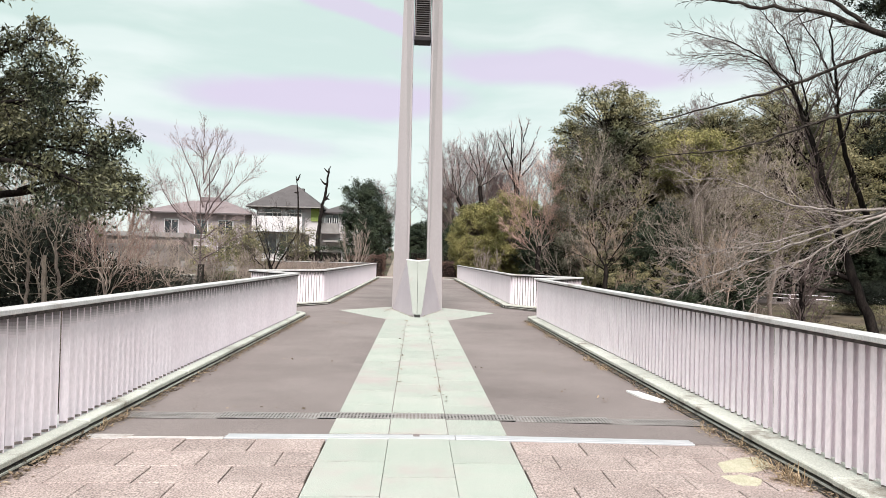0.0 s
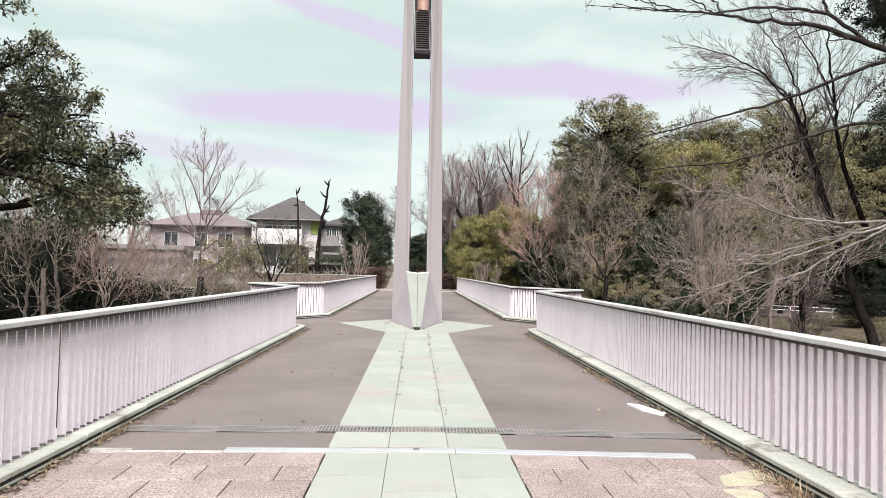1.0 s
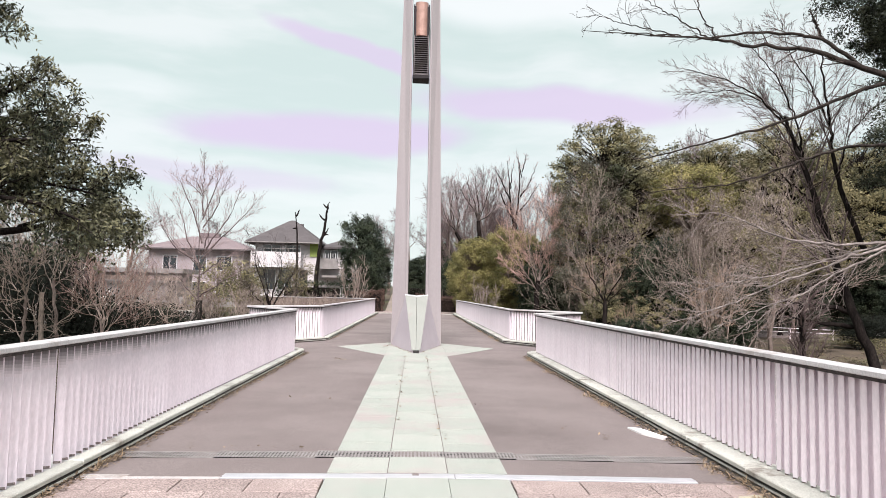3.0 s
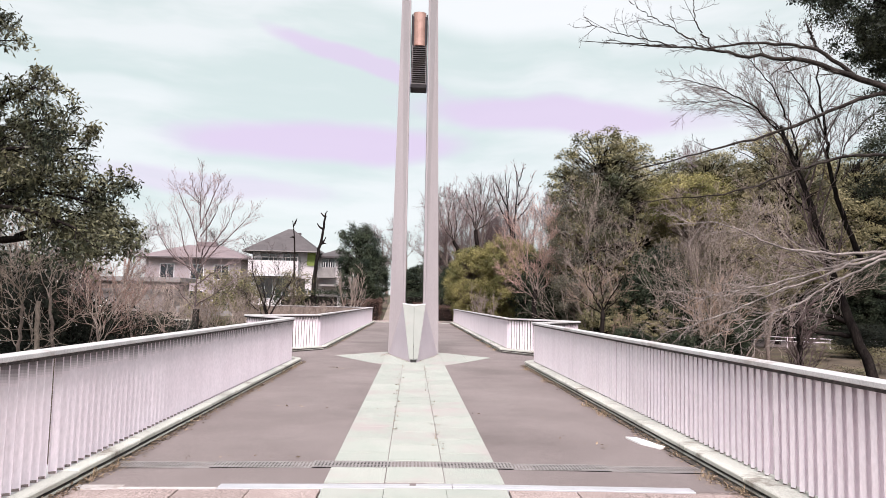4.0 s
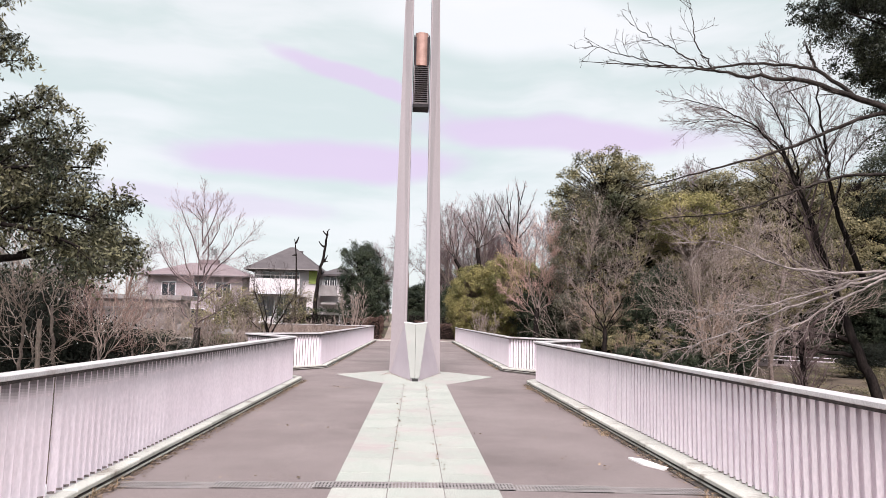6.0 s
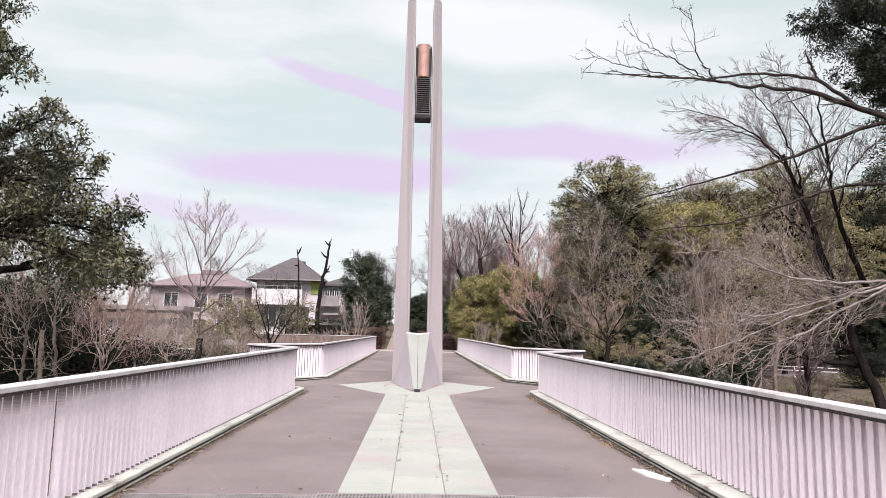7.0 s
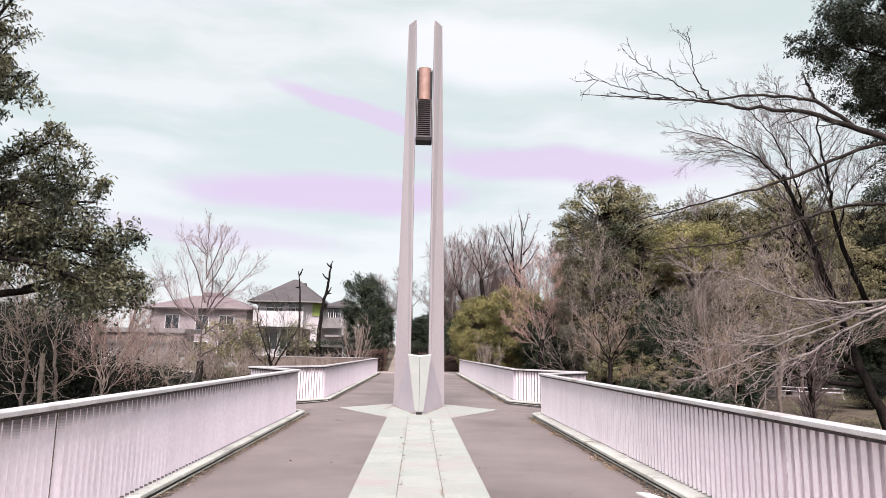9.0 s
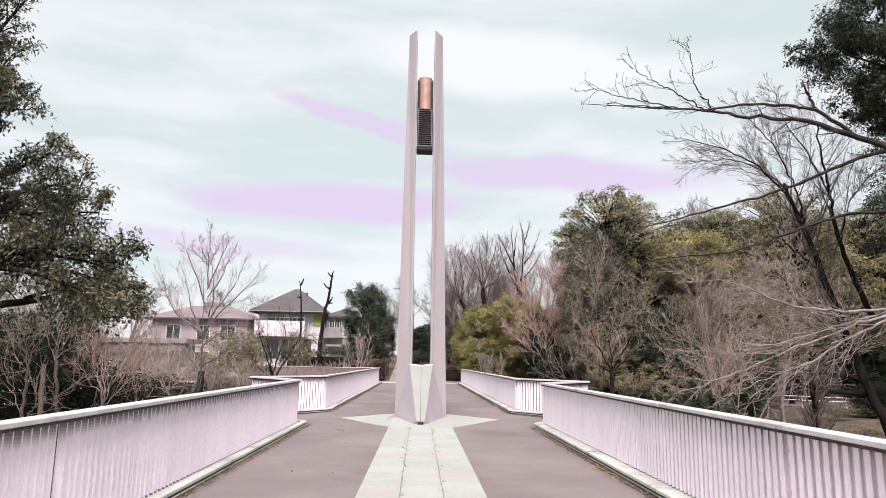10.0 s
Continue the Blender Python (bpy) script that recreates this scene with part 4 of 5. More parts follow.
drawn_tree("bare_tree", "leafless tree with a fan of dark curved limbs and pinkish tips", 28, 66, ((6.24, 0.0), (6.24, 7.16), (6.08, 8.84)), (
    ((6.08, 8.84), (5.60, 9.97), (4.55, 11.09), (3.97, 12.42)), ((6.06, 8.84), (5.69, 10.73), (5.11, 12.06), (4.82, 13.20)), ((6.08, 8.84), (6.07, 10.74), (5.68, 12.26), (5.76, 13.42)),
    ((6.10, 8.85), (6.64, 10.37), (7.10, 11.91), (7.38, 13.26)), ((6.10, 9.03), (6.54, 10.75), (6.44, 12.28), (6.53, 13.53)), ((6.14, 8.75), (7.40, 9.63), (8.06, 10.78), (8.34, 12.13))),
    DARKBARK, PINKTWIG, 0.26, (13, 4, 2), 34, 0.26, 0.12, 0.010, limb_bark=CHERRYTWIG, thin=0.75)
drawn_tree("bare_tree", "leafless tree with slanting dark limbs and pinkish tips", 29, 64, ((4.27, 0.0), (4.27, 6.59), (3.72, 7.49)), (
    ((3.81, 7.40), (2.98, 8.38), (2.51, 9.29), (2.30, 11.13)), ((3.72, 7.49), (3.42, 9.12), (3.04, 10.59), (2.83, 12.25)), ((3.75, 7.49), (4.06, 9.14), (3.77, 10.60), (3.48, 12.45)),
    ((3.81, 7.49), (4.43, 8.96), (4.97, 10.26), (5.23, 12.12)), ((3.53, 7.76), (3.15, 9.48), (3.31, 10.96), (4.03, 12.65))),
    DARKBARK, PINKTWIG, 0.22, (13, 4, 2), 34, 0.26, 0.12, 0.010, limb_bark=CHERRYTWIG, thin=0.75)


# two leafless trees over the east railing: one outside the walk whose long limbs reach in, split into dark upper and
# pale lower limbs, one leaning behind it
def limbed_tree(name, label, seed, trunk, limbs, limb_shoots, trunk_shoots, twig_r, bark, twig, ratio=0.26, up=0.12, fine=(6, 3)):
    rg = np.random.default_rng(seed)
    tree = thing(name, label, "tree")
    tp, tr = np.concatenate([g[0] for g in trunk]), np.concatenate([g[1] for g in trunk])
    lp, lr = np.concatenate([g[0] for g in limbs]), np.concatenate([g[1] for g in limbs])
    long = np.linalg.norm(np.diff(lp, axis=1), axis=2).sum(1) > 3.0
    b = shoots(rg, lp[long], lr[long], limb_shoots, 34, ratio, 7, 0.22, 0.98, up, 0.08, twig_r * 1.6, 0.36, 0.0, 0.6)
    b3 = shoots(rg, lp[~long], lr[~long], 6, 34, 0.34, 6, 0.25, 0.98, up, 0.08, twig_r * 1.5, 0.5, 0.0, 0.6)
    b = tuple(np.concatenate([u, np.concatenate([v, v[:, -1:]], 1)]) for u, v in zip(b, b3))
    if trunk_shoots:
        b2 = shoots(rg, tp, tr, trunk_shoots, 40, 0.36, 7, 0.45, 1, 0.14, 0.10, twig_r * 2, 0.4)
        b = (np.concatenate([b[0], b2[0]]), np.concatenate([b[1], b2[1]]))
    c = shoots(rg, *b, fine[0], 32, 0.46, 5, 0.2, 0.97, up, 0.10, twig_r, 0.6, 0.0, 0.5)
    d = shoots(rg, *c, fine[1], 34, 0.50, 4, 0.2, 0.95, up, 0.12, twig_r * 0.8, 0.7, 0.0, 0.4)
    quad_mesh("trunk", [tubes(tp, tr, 9)], bark, tree, "rough dark trunk")
    for p, q in zip(lp, lr):
        quad_mesh("limb", [tubes(p[None], q[None], 7)], bark, tree)
    quad_mesh("crown", [tubes(*b, 5), tubes(*c, 3), tubes(*d, 3)], twig, tree, "fine leafless twigs")
    return tree


cherry_limbs, leaner_limbs = [], []


def reach_cherry(points, a, b):
    cherry_limbs.append(via(points, a * 0.76, b * 0.7, 30, 0.014))


def reach_leaner(points, a, b):
    leaner_limbs.append(via(points, a * 0.68, b * 0.8, 24, 0.022))


reach_cherry(((8.79, 11.00, 5.16), (8.17, 11.12, 5.46), (7.58, 11.25, 5.73), (7.05, 11.38, 5.99), (6.49, 11.50, 6.06), (5.71, 11.62, 6.14), (5.29, 11.75, 6.31), (4.53, 11.88, 6.35), (2.95, 12.00, 6.46)), 0.085, 0.008)
reach_cherry(((7.76, 11.30, 5.70), (7.15, 11.42, 6.25), (6.74, 11.53, 6.35), (5.74, 11.65, 6.37), (5.25, 11.77, 6.31), (4.21, 11.88, 6.39), (3.44, 12.00, 6.48)), 0.050, 0.007)
reach_cherry(((5.50, 12.00, 6.38), (5.17, 12.00, 6.86), (5.11, 12.00, 7.30), (5.05, 12.00, 7.92)), 0.020, 0.006)
reach_cherry(((5.30, 12.00, 6.42), (4.82, 12.00, 6.72), (4.28, 12.00, 6.99), (3.88, 12.00, 7.27)), 0.020, 0.006)
reach_cherry(((4.80, 12.00, 6.43), (4.04, 12.00, 6.55), (3.50, 12.00, 6.68), (3.06, 12.00, 6.84)), 0.016, 0.006)
reach_cherry(((7.26, 11.60, 6.32), (7.12, 11.60, 6.62), (7.05, 11.60, 6.79)), 0.040, 0.020)
reach_cherry(((8.83, 11.00, 5.52), (8.18, 11.14, 5.39), (7.77, 11.29, 5.29), (7.11, 11.43, 4.98), (6.12, 11.57, 4.62), (5.33, 11.71, 4.40), (4.54, 11.86, 4.18), (3.85, 12.00, 4.00)), 0.060, 0.008)
reach_cherry(((8.68, 11.00, 4.19), (8.07, 11.14, 4.26), (7.57, 11.29, 4.27), (7.04, 11.43, 4.12), (6.37, 11.57, 3.85), (5.60, 11.71, 3.60), (4.62, 11.86, 3.50), (4.04, 12.00, 3.43)), 0.045, 0.008)
reach_cherry(((8.51, 11.00, 2.62), (7.91, 11.17, 2.54), (7.15, 11.33, 2.52), (6.45, 11.50, 2.60), (6.04, 11.67, 2.83), (5.52, 11.83, 3.10), (4.65, 12.00, 3.05)), 0.040, 0.008)
reach_cherry(((8.51, 11.00, 2.67), (7.90, 11.17, 2.45), (7.32, 11.33, 2.23), (6.60, 11.50, 1.92), (5.76, 11.67, 1.55), (5.01, 11.83, 1.23), (4.46, 12.00, 1.04)), 0.040, 0.008)
reach_cherry(((8.50, 11.00, 2.57), (7.86, 11.12, 2.37), (7.24, 11.24, 2.04), (6.69, 11.36, 1.65), (6.05, 11.48, 1.40), (5.20, 11.60, 1.03)), 0.035, 0.008)
reach_cherry(((8.52, 11.00, 2.71), (7.96, 11.24, 2.51), (7.32, 11.48, 2.28), (6.53, 11.72, 2.02), (5.61, 11.96, 1.81), (4.88, 12.20, 1.65)), 0.035, 0.008)
reach_cherry(((6.37, 11.50, 1.54), (5.95, 11.50, 1.16), (5.43, 11.50, 0.79)), 0.014, 0.006)
# lower limbs go on an added unseen trunk, their light put into paler bark
upper, lower = cherry_limbs[:8], cherry_limbs[8:]
limbed_tree("bare_cherry_tree", "leafless cherry reaching long dark branches over the railing", 31,
            [via(((10.3, 10.4, -3.6), (9.9, 10.7, 0.5), (9.5, 10.9, 3.0), (9.2, 11.0, 5.4)), 0.24, 0.12, 30)], upper, 17, 0, 0.0036, CHERRYBARK, CHERRYTWIG, 0.10, 0.05, (4, 2))
limbed_tree("bare_tree", "drooping lower cherry limbs on an added trunk, lit look in the pale bark", 33,
            [via(((9.6, 10.9, -3.6), (9.3, 10.9, -1.0), (9.0, 11.0, 1.2), (8.7, 11.0, 2.9)), 0.16, 0.08, 30)], lower, 18, 0, 0.0040, LITBARK, LITTWIG, 0.22, 0.04, (5, 3))
reach_leaner(((13.75, 18.7, -3.6), (13.52, 18.85, -1.8), (13.28, 19.00, -0.14), (13.08, 19.29, 0.78), (12.85, 19.57, 1.75), (12.68, 19.86, 2.93), (12.40, 20.14, 4.52), (12.24, 20.43, 5.55), (12.04, 20.71, 6.62), (11.89, 21.00, 7.55)), 0.260, 0.060)
reach_leaner(((13.79, 20.00, 3.13), (13.32, 20.17, 4.54), (13.14, 20.33, 5.46), (13.15, 20.50, 6.41), (13.15, 20.67, 7.39), (13.10, 20.83, 8.60), (13.16, 21.00, 9.74)), 0.130, 0.025)
reach_leaner(((13.17, 19.50, 1.10), (12.52, 19.50, 1.35), (11.51, 19.50, 1.40), (10.84, 19.50, 1.55)), 0.130, 0.040)
reach_leaner(((13.22, 19.50, 0.78), (11.80, 19.50, 0.89), (11.06, 19.50, 1.07)), 0.110, 0.040)
reach_leaner(((12.04, 20.60, 6.50), (11.57, 20.70, 7.37), (10.92, 20.80, 8.10), (9.86, 20.90, 8.69), (8.49, 21.00, 9.02)), 0.060, 0.010)
reach_leaner(((12.32, 20.60, 5.77), (12.07, 20.73, 7.58), (11.48, 20.87, 8.96), (10.57, 21.00, 10.07)), 0.050, 0.010)
reach_leaner(((12.47, 20.60, 5.31), (12.07, 20.95, 7.16), (11.36, 21.30, 8.11), (10.40, 21.65, 8.59), (9.16, 22.00, 8.46)), 0.050, 0.010)
reach_leaner(((13.43, 21.00, 7.20), (12.88, 21.17, 8.70), (12.28, 21.33, 9.74), (12.06, 21.50, 11.03)), 0.040, 0.010)
reach_leaner(((13.31, 20.50, 5.49), (13.76, 20.67, 6.84), (14.51, 20.83, 7.67), (15.45, 21.00, 8.32)), 0.040, 0.010)
reach_leaner(((12.50, 20.30, 4.54), (11.48, 20.15, 5.21), (10.90, 20.00, 5.89)), 0.050, 0.012)
reach_leaner(((11.62, 19.6, -3.6), (11.55, 19.6, -1.2), (11.50, 19.55, 0.2), (11.47, 19.5, 1.42)), 0.14, 0.11)
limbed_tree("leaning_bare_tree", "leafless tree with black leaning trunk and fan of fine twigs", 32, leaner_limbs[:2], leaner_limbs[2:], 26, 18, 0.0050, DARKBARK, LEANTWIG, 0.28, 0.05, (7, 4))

# broadleaf evergreens that lean in over both sides of the walk


def near_evergreen(name, label, seed, base, limbs, shoots_n, per, size, leaf=None, masses=()):
    rg = np.random.default_rng(seed)
    tree = thing(name, label, "tree")
    got = [via(p, a, b) for p, a, b in limbs]
    P, R = np.concatenate([g[0] for g in got]), np.concatenate([g[1] for g in got])
    P[:, :, 1] += rg.normal(0, 0.7, (len(P), 1)) * np.linspace(0, 1, P.shape[1])[None]
    b = shoots(rg, P, R, shoots_n, 46, 0.24, 5, 0.30, 1, 0.08, 0.12, 0.008, 0.5)
    c = shoots(rg, *b, 7, 48, 0.5, 4, 0.15, 1, 0.10, 0.14, 0.005, 0.6)
    d = shoots(rg, *c, 4, 45, 0.55, 3, 0.1, 1, 0.05, 0.14, 0.004, 0.7)
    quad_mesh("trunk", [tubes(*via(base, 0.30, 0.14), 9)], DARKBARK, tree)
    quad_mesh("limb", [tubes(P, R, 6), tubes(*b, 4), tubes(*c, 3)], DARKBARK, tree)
    sets = [leaves(rg, d[0], per, size, 0.05, 0.32, 0.6)]
    for mid, half, count in masses:
        way_out = unit(rg.normal(0, 1, (count, 3)))
        c = np.array(mid) + way_out * np.array(half) * rg.uniform(0.35, 1.0, (count, 1)) ** 0.5
        sets.append(clump_leaves(rg, c, np.array(mid), 130, size, 0.34, 0.36))
    quad_mesh("crown", sets, leaf or GLOSSLEAF, tree, "long glossy dark green leaves", False)
    return tree


def fan(count, seed):
    """Limbs of the west evergreen: from its trunk out and up to the crown's sloping edge."""
    rg = np.random.default_rng(seed)
    got = []
    for i in range(count):
        u = i / (count - 1)
        zs, xs, ze = 2.75 + 1.2 * u, -8.9 - 0.3 * u, 2.45 + 5.95 * u ** 1.25
        xe = float(np.interp(ze, (2.0, 3.3, 4.25, 4.9, 5.45, 5.8, 6.4, 7.0, 7.6, 8.5), (-4.62, -5.1, -5.75, -6.1, -6.38, -6.9, -7.5, -7.5, -7.15, -7.3)))
        yo = rg.normal(0, 0.35)
        got.append(([(xs + k * (xe - xs), 10.8 + yo * k, zs + (k * 0.75 + 0.25 * k * k) * (ze - zs) + bow * (1 - u)) for k, bow in ((0, 0), (0.42, 0.25), (0.78, 0.25), (1, 0))], 0.07, 0.012))
    return got


west_evergreen = near_evergreen("evergreen_tree", "large broadleaf evergreen with long dark glossy leaves beside the railing", 41,
               ((-10.4, 10.6, -3.8), (-10.0, 10.7, 1.0), (-9.6, 10.8, 4.5), (-9.4, 10.9, 8.5)), fan(16, 40), 12, 7, 0.090, None, (((-5.15, 10.6, 2.46), (0.72, 0.6, 0.44), 30), ((-6.0, 10.6, 3.3), (0.5, 0.6, 0.4), 14)))
quad_mesh("limb", [tubes(*via(((-9.6, 10.75, 2.9), (-8.2, 10.68, 2.25), (-7.04, 10.6, 2.25), (-6.53, 10.6, 2.34), (-5.85, 10.6, 2.44)), 0.10, 0.045, 14, 0.006), 8), tubes(*via(((-6.25, 10.6, 2.42), (-5.73, 10.6, 2.60), (-5.34, 10.6, 2.47), (-5.03, 10.6, 2.32)), 0.030, 0.010, 14, 0.006), 6)], DARKBARK, west_evergreen, "low black bough")
east_evergreen = near_evergreen("evergreen_tree", "dark broadleaf evergreen whose crown hangs behind the cherry", 42,
               ((18.2, 17, -3.0), (18.0, 17, 3.0), (17.8, 17, 9.0)), (
    (((17.71, 17.00, 7.00), (14.72, 17.00, 8.54), (12.48, 17.00, 10.13), (10.59, 17.00, 10.58)), 0.08, 0.02),
    (((17.59, 17.00, 6.20), (14.66, 17.00, 8.05), (12.56, 17.00, 9.30), (10.21, 17.00, 9.81)), 0.08, 0.02),
    (((17.83, 17.00, 7.81), (14.86, 17.00, 9.70), (12.75, 17.00, 11.16), (11.48, 17.00, 11.54)), 0.08, 0.02),
    (((17.52, 17.00, 5.73), (14.57, 17.00, 7.24), (12.80, 17.00, 8.48), (11.56, 17.00, 8.78)), 0.08, 0.02),
    (((17.36, 17.00, 4.64), (14.69, 17.00, 5.67), (12.92, 17.00, 6.56), (12.09, 17.00, 6.86)), 0.08, 0.02),
    (((17.20, 17.00, 3.58), (14.52, 17.00, 4.28), (12.88, 17.00, 4.70), (11.84, 17.00, 4.99)), 0.08, 0.02),
    (((17.95, 17.00, 8.63), (15.33, 17.00, 10.90), (13.54, 17.00, 12.58), (12.45, 17.00, 13.24)), 0.08, 0.02),
    ), 18, 19, 0.105, EASTLEAF, (((12.3, 17.0, 10.3), (2.5, 1.8, 2.3), 240), ((12.0, 17.2, 5.6), (0.8, 1.0, 1.7), 50), ((13.4, 17.5, 8.2), (1.9, 1.6, 2.6), 90)))
east_evergreen.location = (0.9, 0, 0)

# west side: brushwood, a pinkish bare tree and the gardens
stems = bare_tree("bare_shrub", "leafless many-stemmed shrub with pale crooked stems", 51, 7.0, 4.8, 0.034, BARK, TWIG, 4, 7, 36, 0.05, (3, 2, 0), 0.25, 0.0085, 0.10, 0.5)
plant(stems, -9.6, 19.0, 200, 1.0, 1.22)
again(stems, -12.0, 21, 300, 1.1, 1.3)
red_shrub = bare_tree("bare_shrub", "leafless shrub with a fan of rust-brown twigs", 52, 6.0, 3.6, 0.035, BARK, REDTWIG, 5, 6, 34, 0.10, (3, 3, 0), 0.3, 0.0068, 0.10)
plant(red_shrub, -9.0, 21.0, 100, 1.0, 1.25)
for x, y, turn, sx, sz in ((-10.6, 25.0, 310, 1.0, 1.0), (-15.5, 37.0, 260, 1.4, 1.2)):
    again(red_shrub, x, y, turn, sx, sz)
SHRUB = dict(bark=BARK, limb_bark=PALEBARK, twig=STEMTWIG, r0=0.040, side=(7, 3, 1), angle=38, ratio=0.46, up=0.05, twig_r=0.0052, deep=0.3, category="shrub", crook=0.03)
drawn_tree("bare_shrub", "tall leafless shrub with pale crooked stems", 151, 14.0, ((-7.98, -4.0), (-8.00, 0.32), (-7.99, 0.87), (-7.99, 1.32)), (
    ((-7.99, 1.32), (-8.11, 1.89), (-8.45, 2.34)), ((-7.98, 1.26), (-8.00, 1.89), (-8.12, 2.46), (-8.30, 3.04)), ((-7.99, 1.32), (-7.81, 1.78), (-7.82, 2.35), (-7.77, 2.94)),
    ((-7.99, 1.15), (-8.28, 1.43), (-8.62, 1.88)), ((-7.99, 1.32), (-7.89, 1.66), (-7.52, 2.18)), ((-8.0, 0.4), (-8.4, 0.9), (-8.7, 1.5)), ((-8.0, 0.2), (-7.7, 0.7), (-7.4, 1.1))), **SHRUB)
cut_shrub = drawn_tree("bare_shrub", "leafless shrub with fanned pale stems and one sawn stem", 152, 14.5, ((-7.5, -4.0), (-7.53, 0.28), (-7.71, 1.32), (-7.72, 1.67)), (
    ((-7.70, 1.44), (-7.94, 2.02), (-8.17, 2.50)), ((-7.72, 1.61), (-7.73, 2.27), (-7.83, 2.87)), ((-7.72, 1.67), (-7.54, 2.15), (-7.22, 2.52), (-7.00, 2.64)),
    ((-7.71, 1.50), (-7.39, 1.80), (-7.14, 1.88)), ((-7.72, 1.6), (-7.35, 2.1), (-7.0, 2.9)), ((-7.6, 0.7), (-7.2, 1.1), (-6.7, 1.2)), ((-7.6, 0.5), (-8.0, 0.8), (-8.3, 1.3))), **SHRUB)
quad_mesh("sawn_stem", [tubes(*via(((-7.8, 14.5, -3.9), (-7.92, 14.5, 0.4), (-7.95, 14.5, 1.38)), 0.055, 0.046, 14, 0.01), 8)], PALEBARK, cut_shrub, "sawn-off pale stem")
rg = np.random.default_rng(161)
twig_points = np.array([v.co for o in cut_shrub.children if o.name.startswith("crown") for v in o.data.vertices])
tagged(quad_mesh("buds", [leaves(rg, np.repeat(twig_points[rg.integers(0, len(twig_points), 260)][:, None], 2, 1), 1, 0.030, 0.004, 0.9)], PAPER, cut_shrub, "", False), "tiny white flower buds", kind="stuff")
drawn_tree("bare_shrub", "leafless shrub with a broad fan of tan shoots", 153, 17.0, ((-7.7, -4.1), (-7.78, 0.08), (-7.85, 0.75)), (
    ((-7.84, 0.61), (-8.36, 1.71), (-8.54, 2.12)), ((-7.85, 0.75), (-8.14, 1.57), (-8.28, 2.26)), ((-7.84, 0.61), (-7.94, 1.71), (-7.99, 2.41)), ((-7.81, 0.62), (-7.72, 1.58), (-7.65, 2.27)),
    ((-7.77, 0.62), (-7.43, 1.44), (-7.21, 2.00)), ((-7.86, 0.61), (-8.23, 1.16), (-8.54, 1.43)), ((-7.8, 0.3), (-7.3, 0.9), (-6.9, 1.5)), ((-7.8, 0.3), (-7.6, 1.3), (-7.35, 2.3))), **{**SHRUB, "twig": REDTWIG, "up": 0.16, "side": (9, 3, 1)})
drawn_tree("bare_shrub", "low arching leafless shrub with pale stems", 154, 20.0, ((-8.1, -4.1), (-8.21, 0.15), (-8.26, 0.62)), (
    ((-8.24, 0.46), (-8.54, 1.10), (-8.97, 1.34)), ((-8.24, 0.46), (-8.17, 1.43), (-8.03, 2.09)), ((-8.24, 0.46), (-8.41, 1.43), (-8.65, 2.24)), ((-8.21, 0.47), (-7.83, 1.27), (-7.36, 1.45)), ((-8.2, 0.2), (-7.7, 0.7), (-7.2, 0.7))), **SHRUB)
drawn_tree("bare_shrub", "leafless arching shrub with grey-brown stems", 155, 22.0, ((-7.9, -4.1), (-7.97, 0.02), (-8.05, 0.55)), (
    ((-8.03, 0.37), (-8.59, 1.07), (-9.05, 1.24)), ((-8.05, 0.55), (-8.35, 1.43), (-8.67, 1.97)), ((-8.01, 0.55), (-7.91, 1.44), (-8.05, 2.15)), ((-8.01, 0.55), (-7.52, 1.09), (-7.28, 1.45)), ((-8.0, 0.1), (-7.4, 0.4), (-6.9, 0.3))), **{**SHRUB, "twig": TWIG})
under = leafy_tree("evergreen_shrub", "evergreen undergrowth behind the bare stems, thicket shade in its near-black leaves", 53, 6.2, 4.6, 0.06, DARKBARK, SHADELEAF, 220, 80, 0.13, 0.55, 0.0, "bush")
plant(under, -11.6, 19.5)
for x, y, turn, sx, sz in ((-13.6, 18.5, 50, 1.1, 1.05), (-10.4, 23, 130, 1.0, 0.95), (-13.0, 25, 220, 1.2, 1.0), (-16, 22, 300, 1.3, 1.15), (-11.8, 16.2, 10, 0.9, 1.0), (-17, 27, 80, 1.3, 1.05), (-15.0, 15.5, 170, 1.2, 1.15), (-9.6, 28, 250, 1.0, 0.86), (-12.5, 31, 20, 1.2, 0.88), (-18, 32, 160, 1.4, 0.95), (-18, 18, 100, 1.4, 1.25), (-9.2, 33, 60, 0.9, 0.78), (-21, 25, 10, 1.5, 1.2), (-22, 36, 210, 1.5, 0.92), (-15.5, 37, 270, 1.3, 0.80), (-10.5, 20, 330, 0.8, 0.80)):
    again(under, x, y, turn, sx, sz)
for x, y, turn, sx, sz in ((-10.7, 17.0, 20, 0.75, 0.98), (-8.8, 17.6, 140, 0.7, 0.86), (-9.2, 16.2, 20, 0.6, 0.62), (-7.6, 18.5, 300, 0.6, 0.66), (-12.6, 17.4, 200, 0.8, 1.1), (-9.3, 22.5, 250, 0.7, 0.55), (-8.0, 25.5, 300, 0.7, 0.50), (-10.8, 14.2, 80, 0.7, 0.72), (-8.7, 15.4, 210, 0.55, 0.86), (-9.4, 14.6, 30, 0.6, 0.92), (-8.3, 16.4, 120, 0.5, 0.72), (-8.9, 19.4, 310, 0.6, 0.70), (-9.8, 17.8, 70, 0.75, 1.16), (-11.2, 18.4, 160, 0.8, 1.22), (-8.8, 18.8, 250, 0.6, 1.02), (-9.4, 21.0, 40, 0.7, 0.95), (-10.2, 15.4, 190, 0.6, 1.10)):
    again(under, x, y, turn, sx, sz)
again(dark_oak, -34, 42, 30, 1.5, 1.3)
again(dark_oak, -42, 50, 130, 1.6, 1.4)
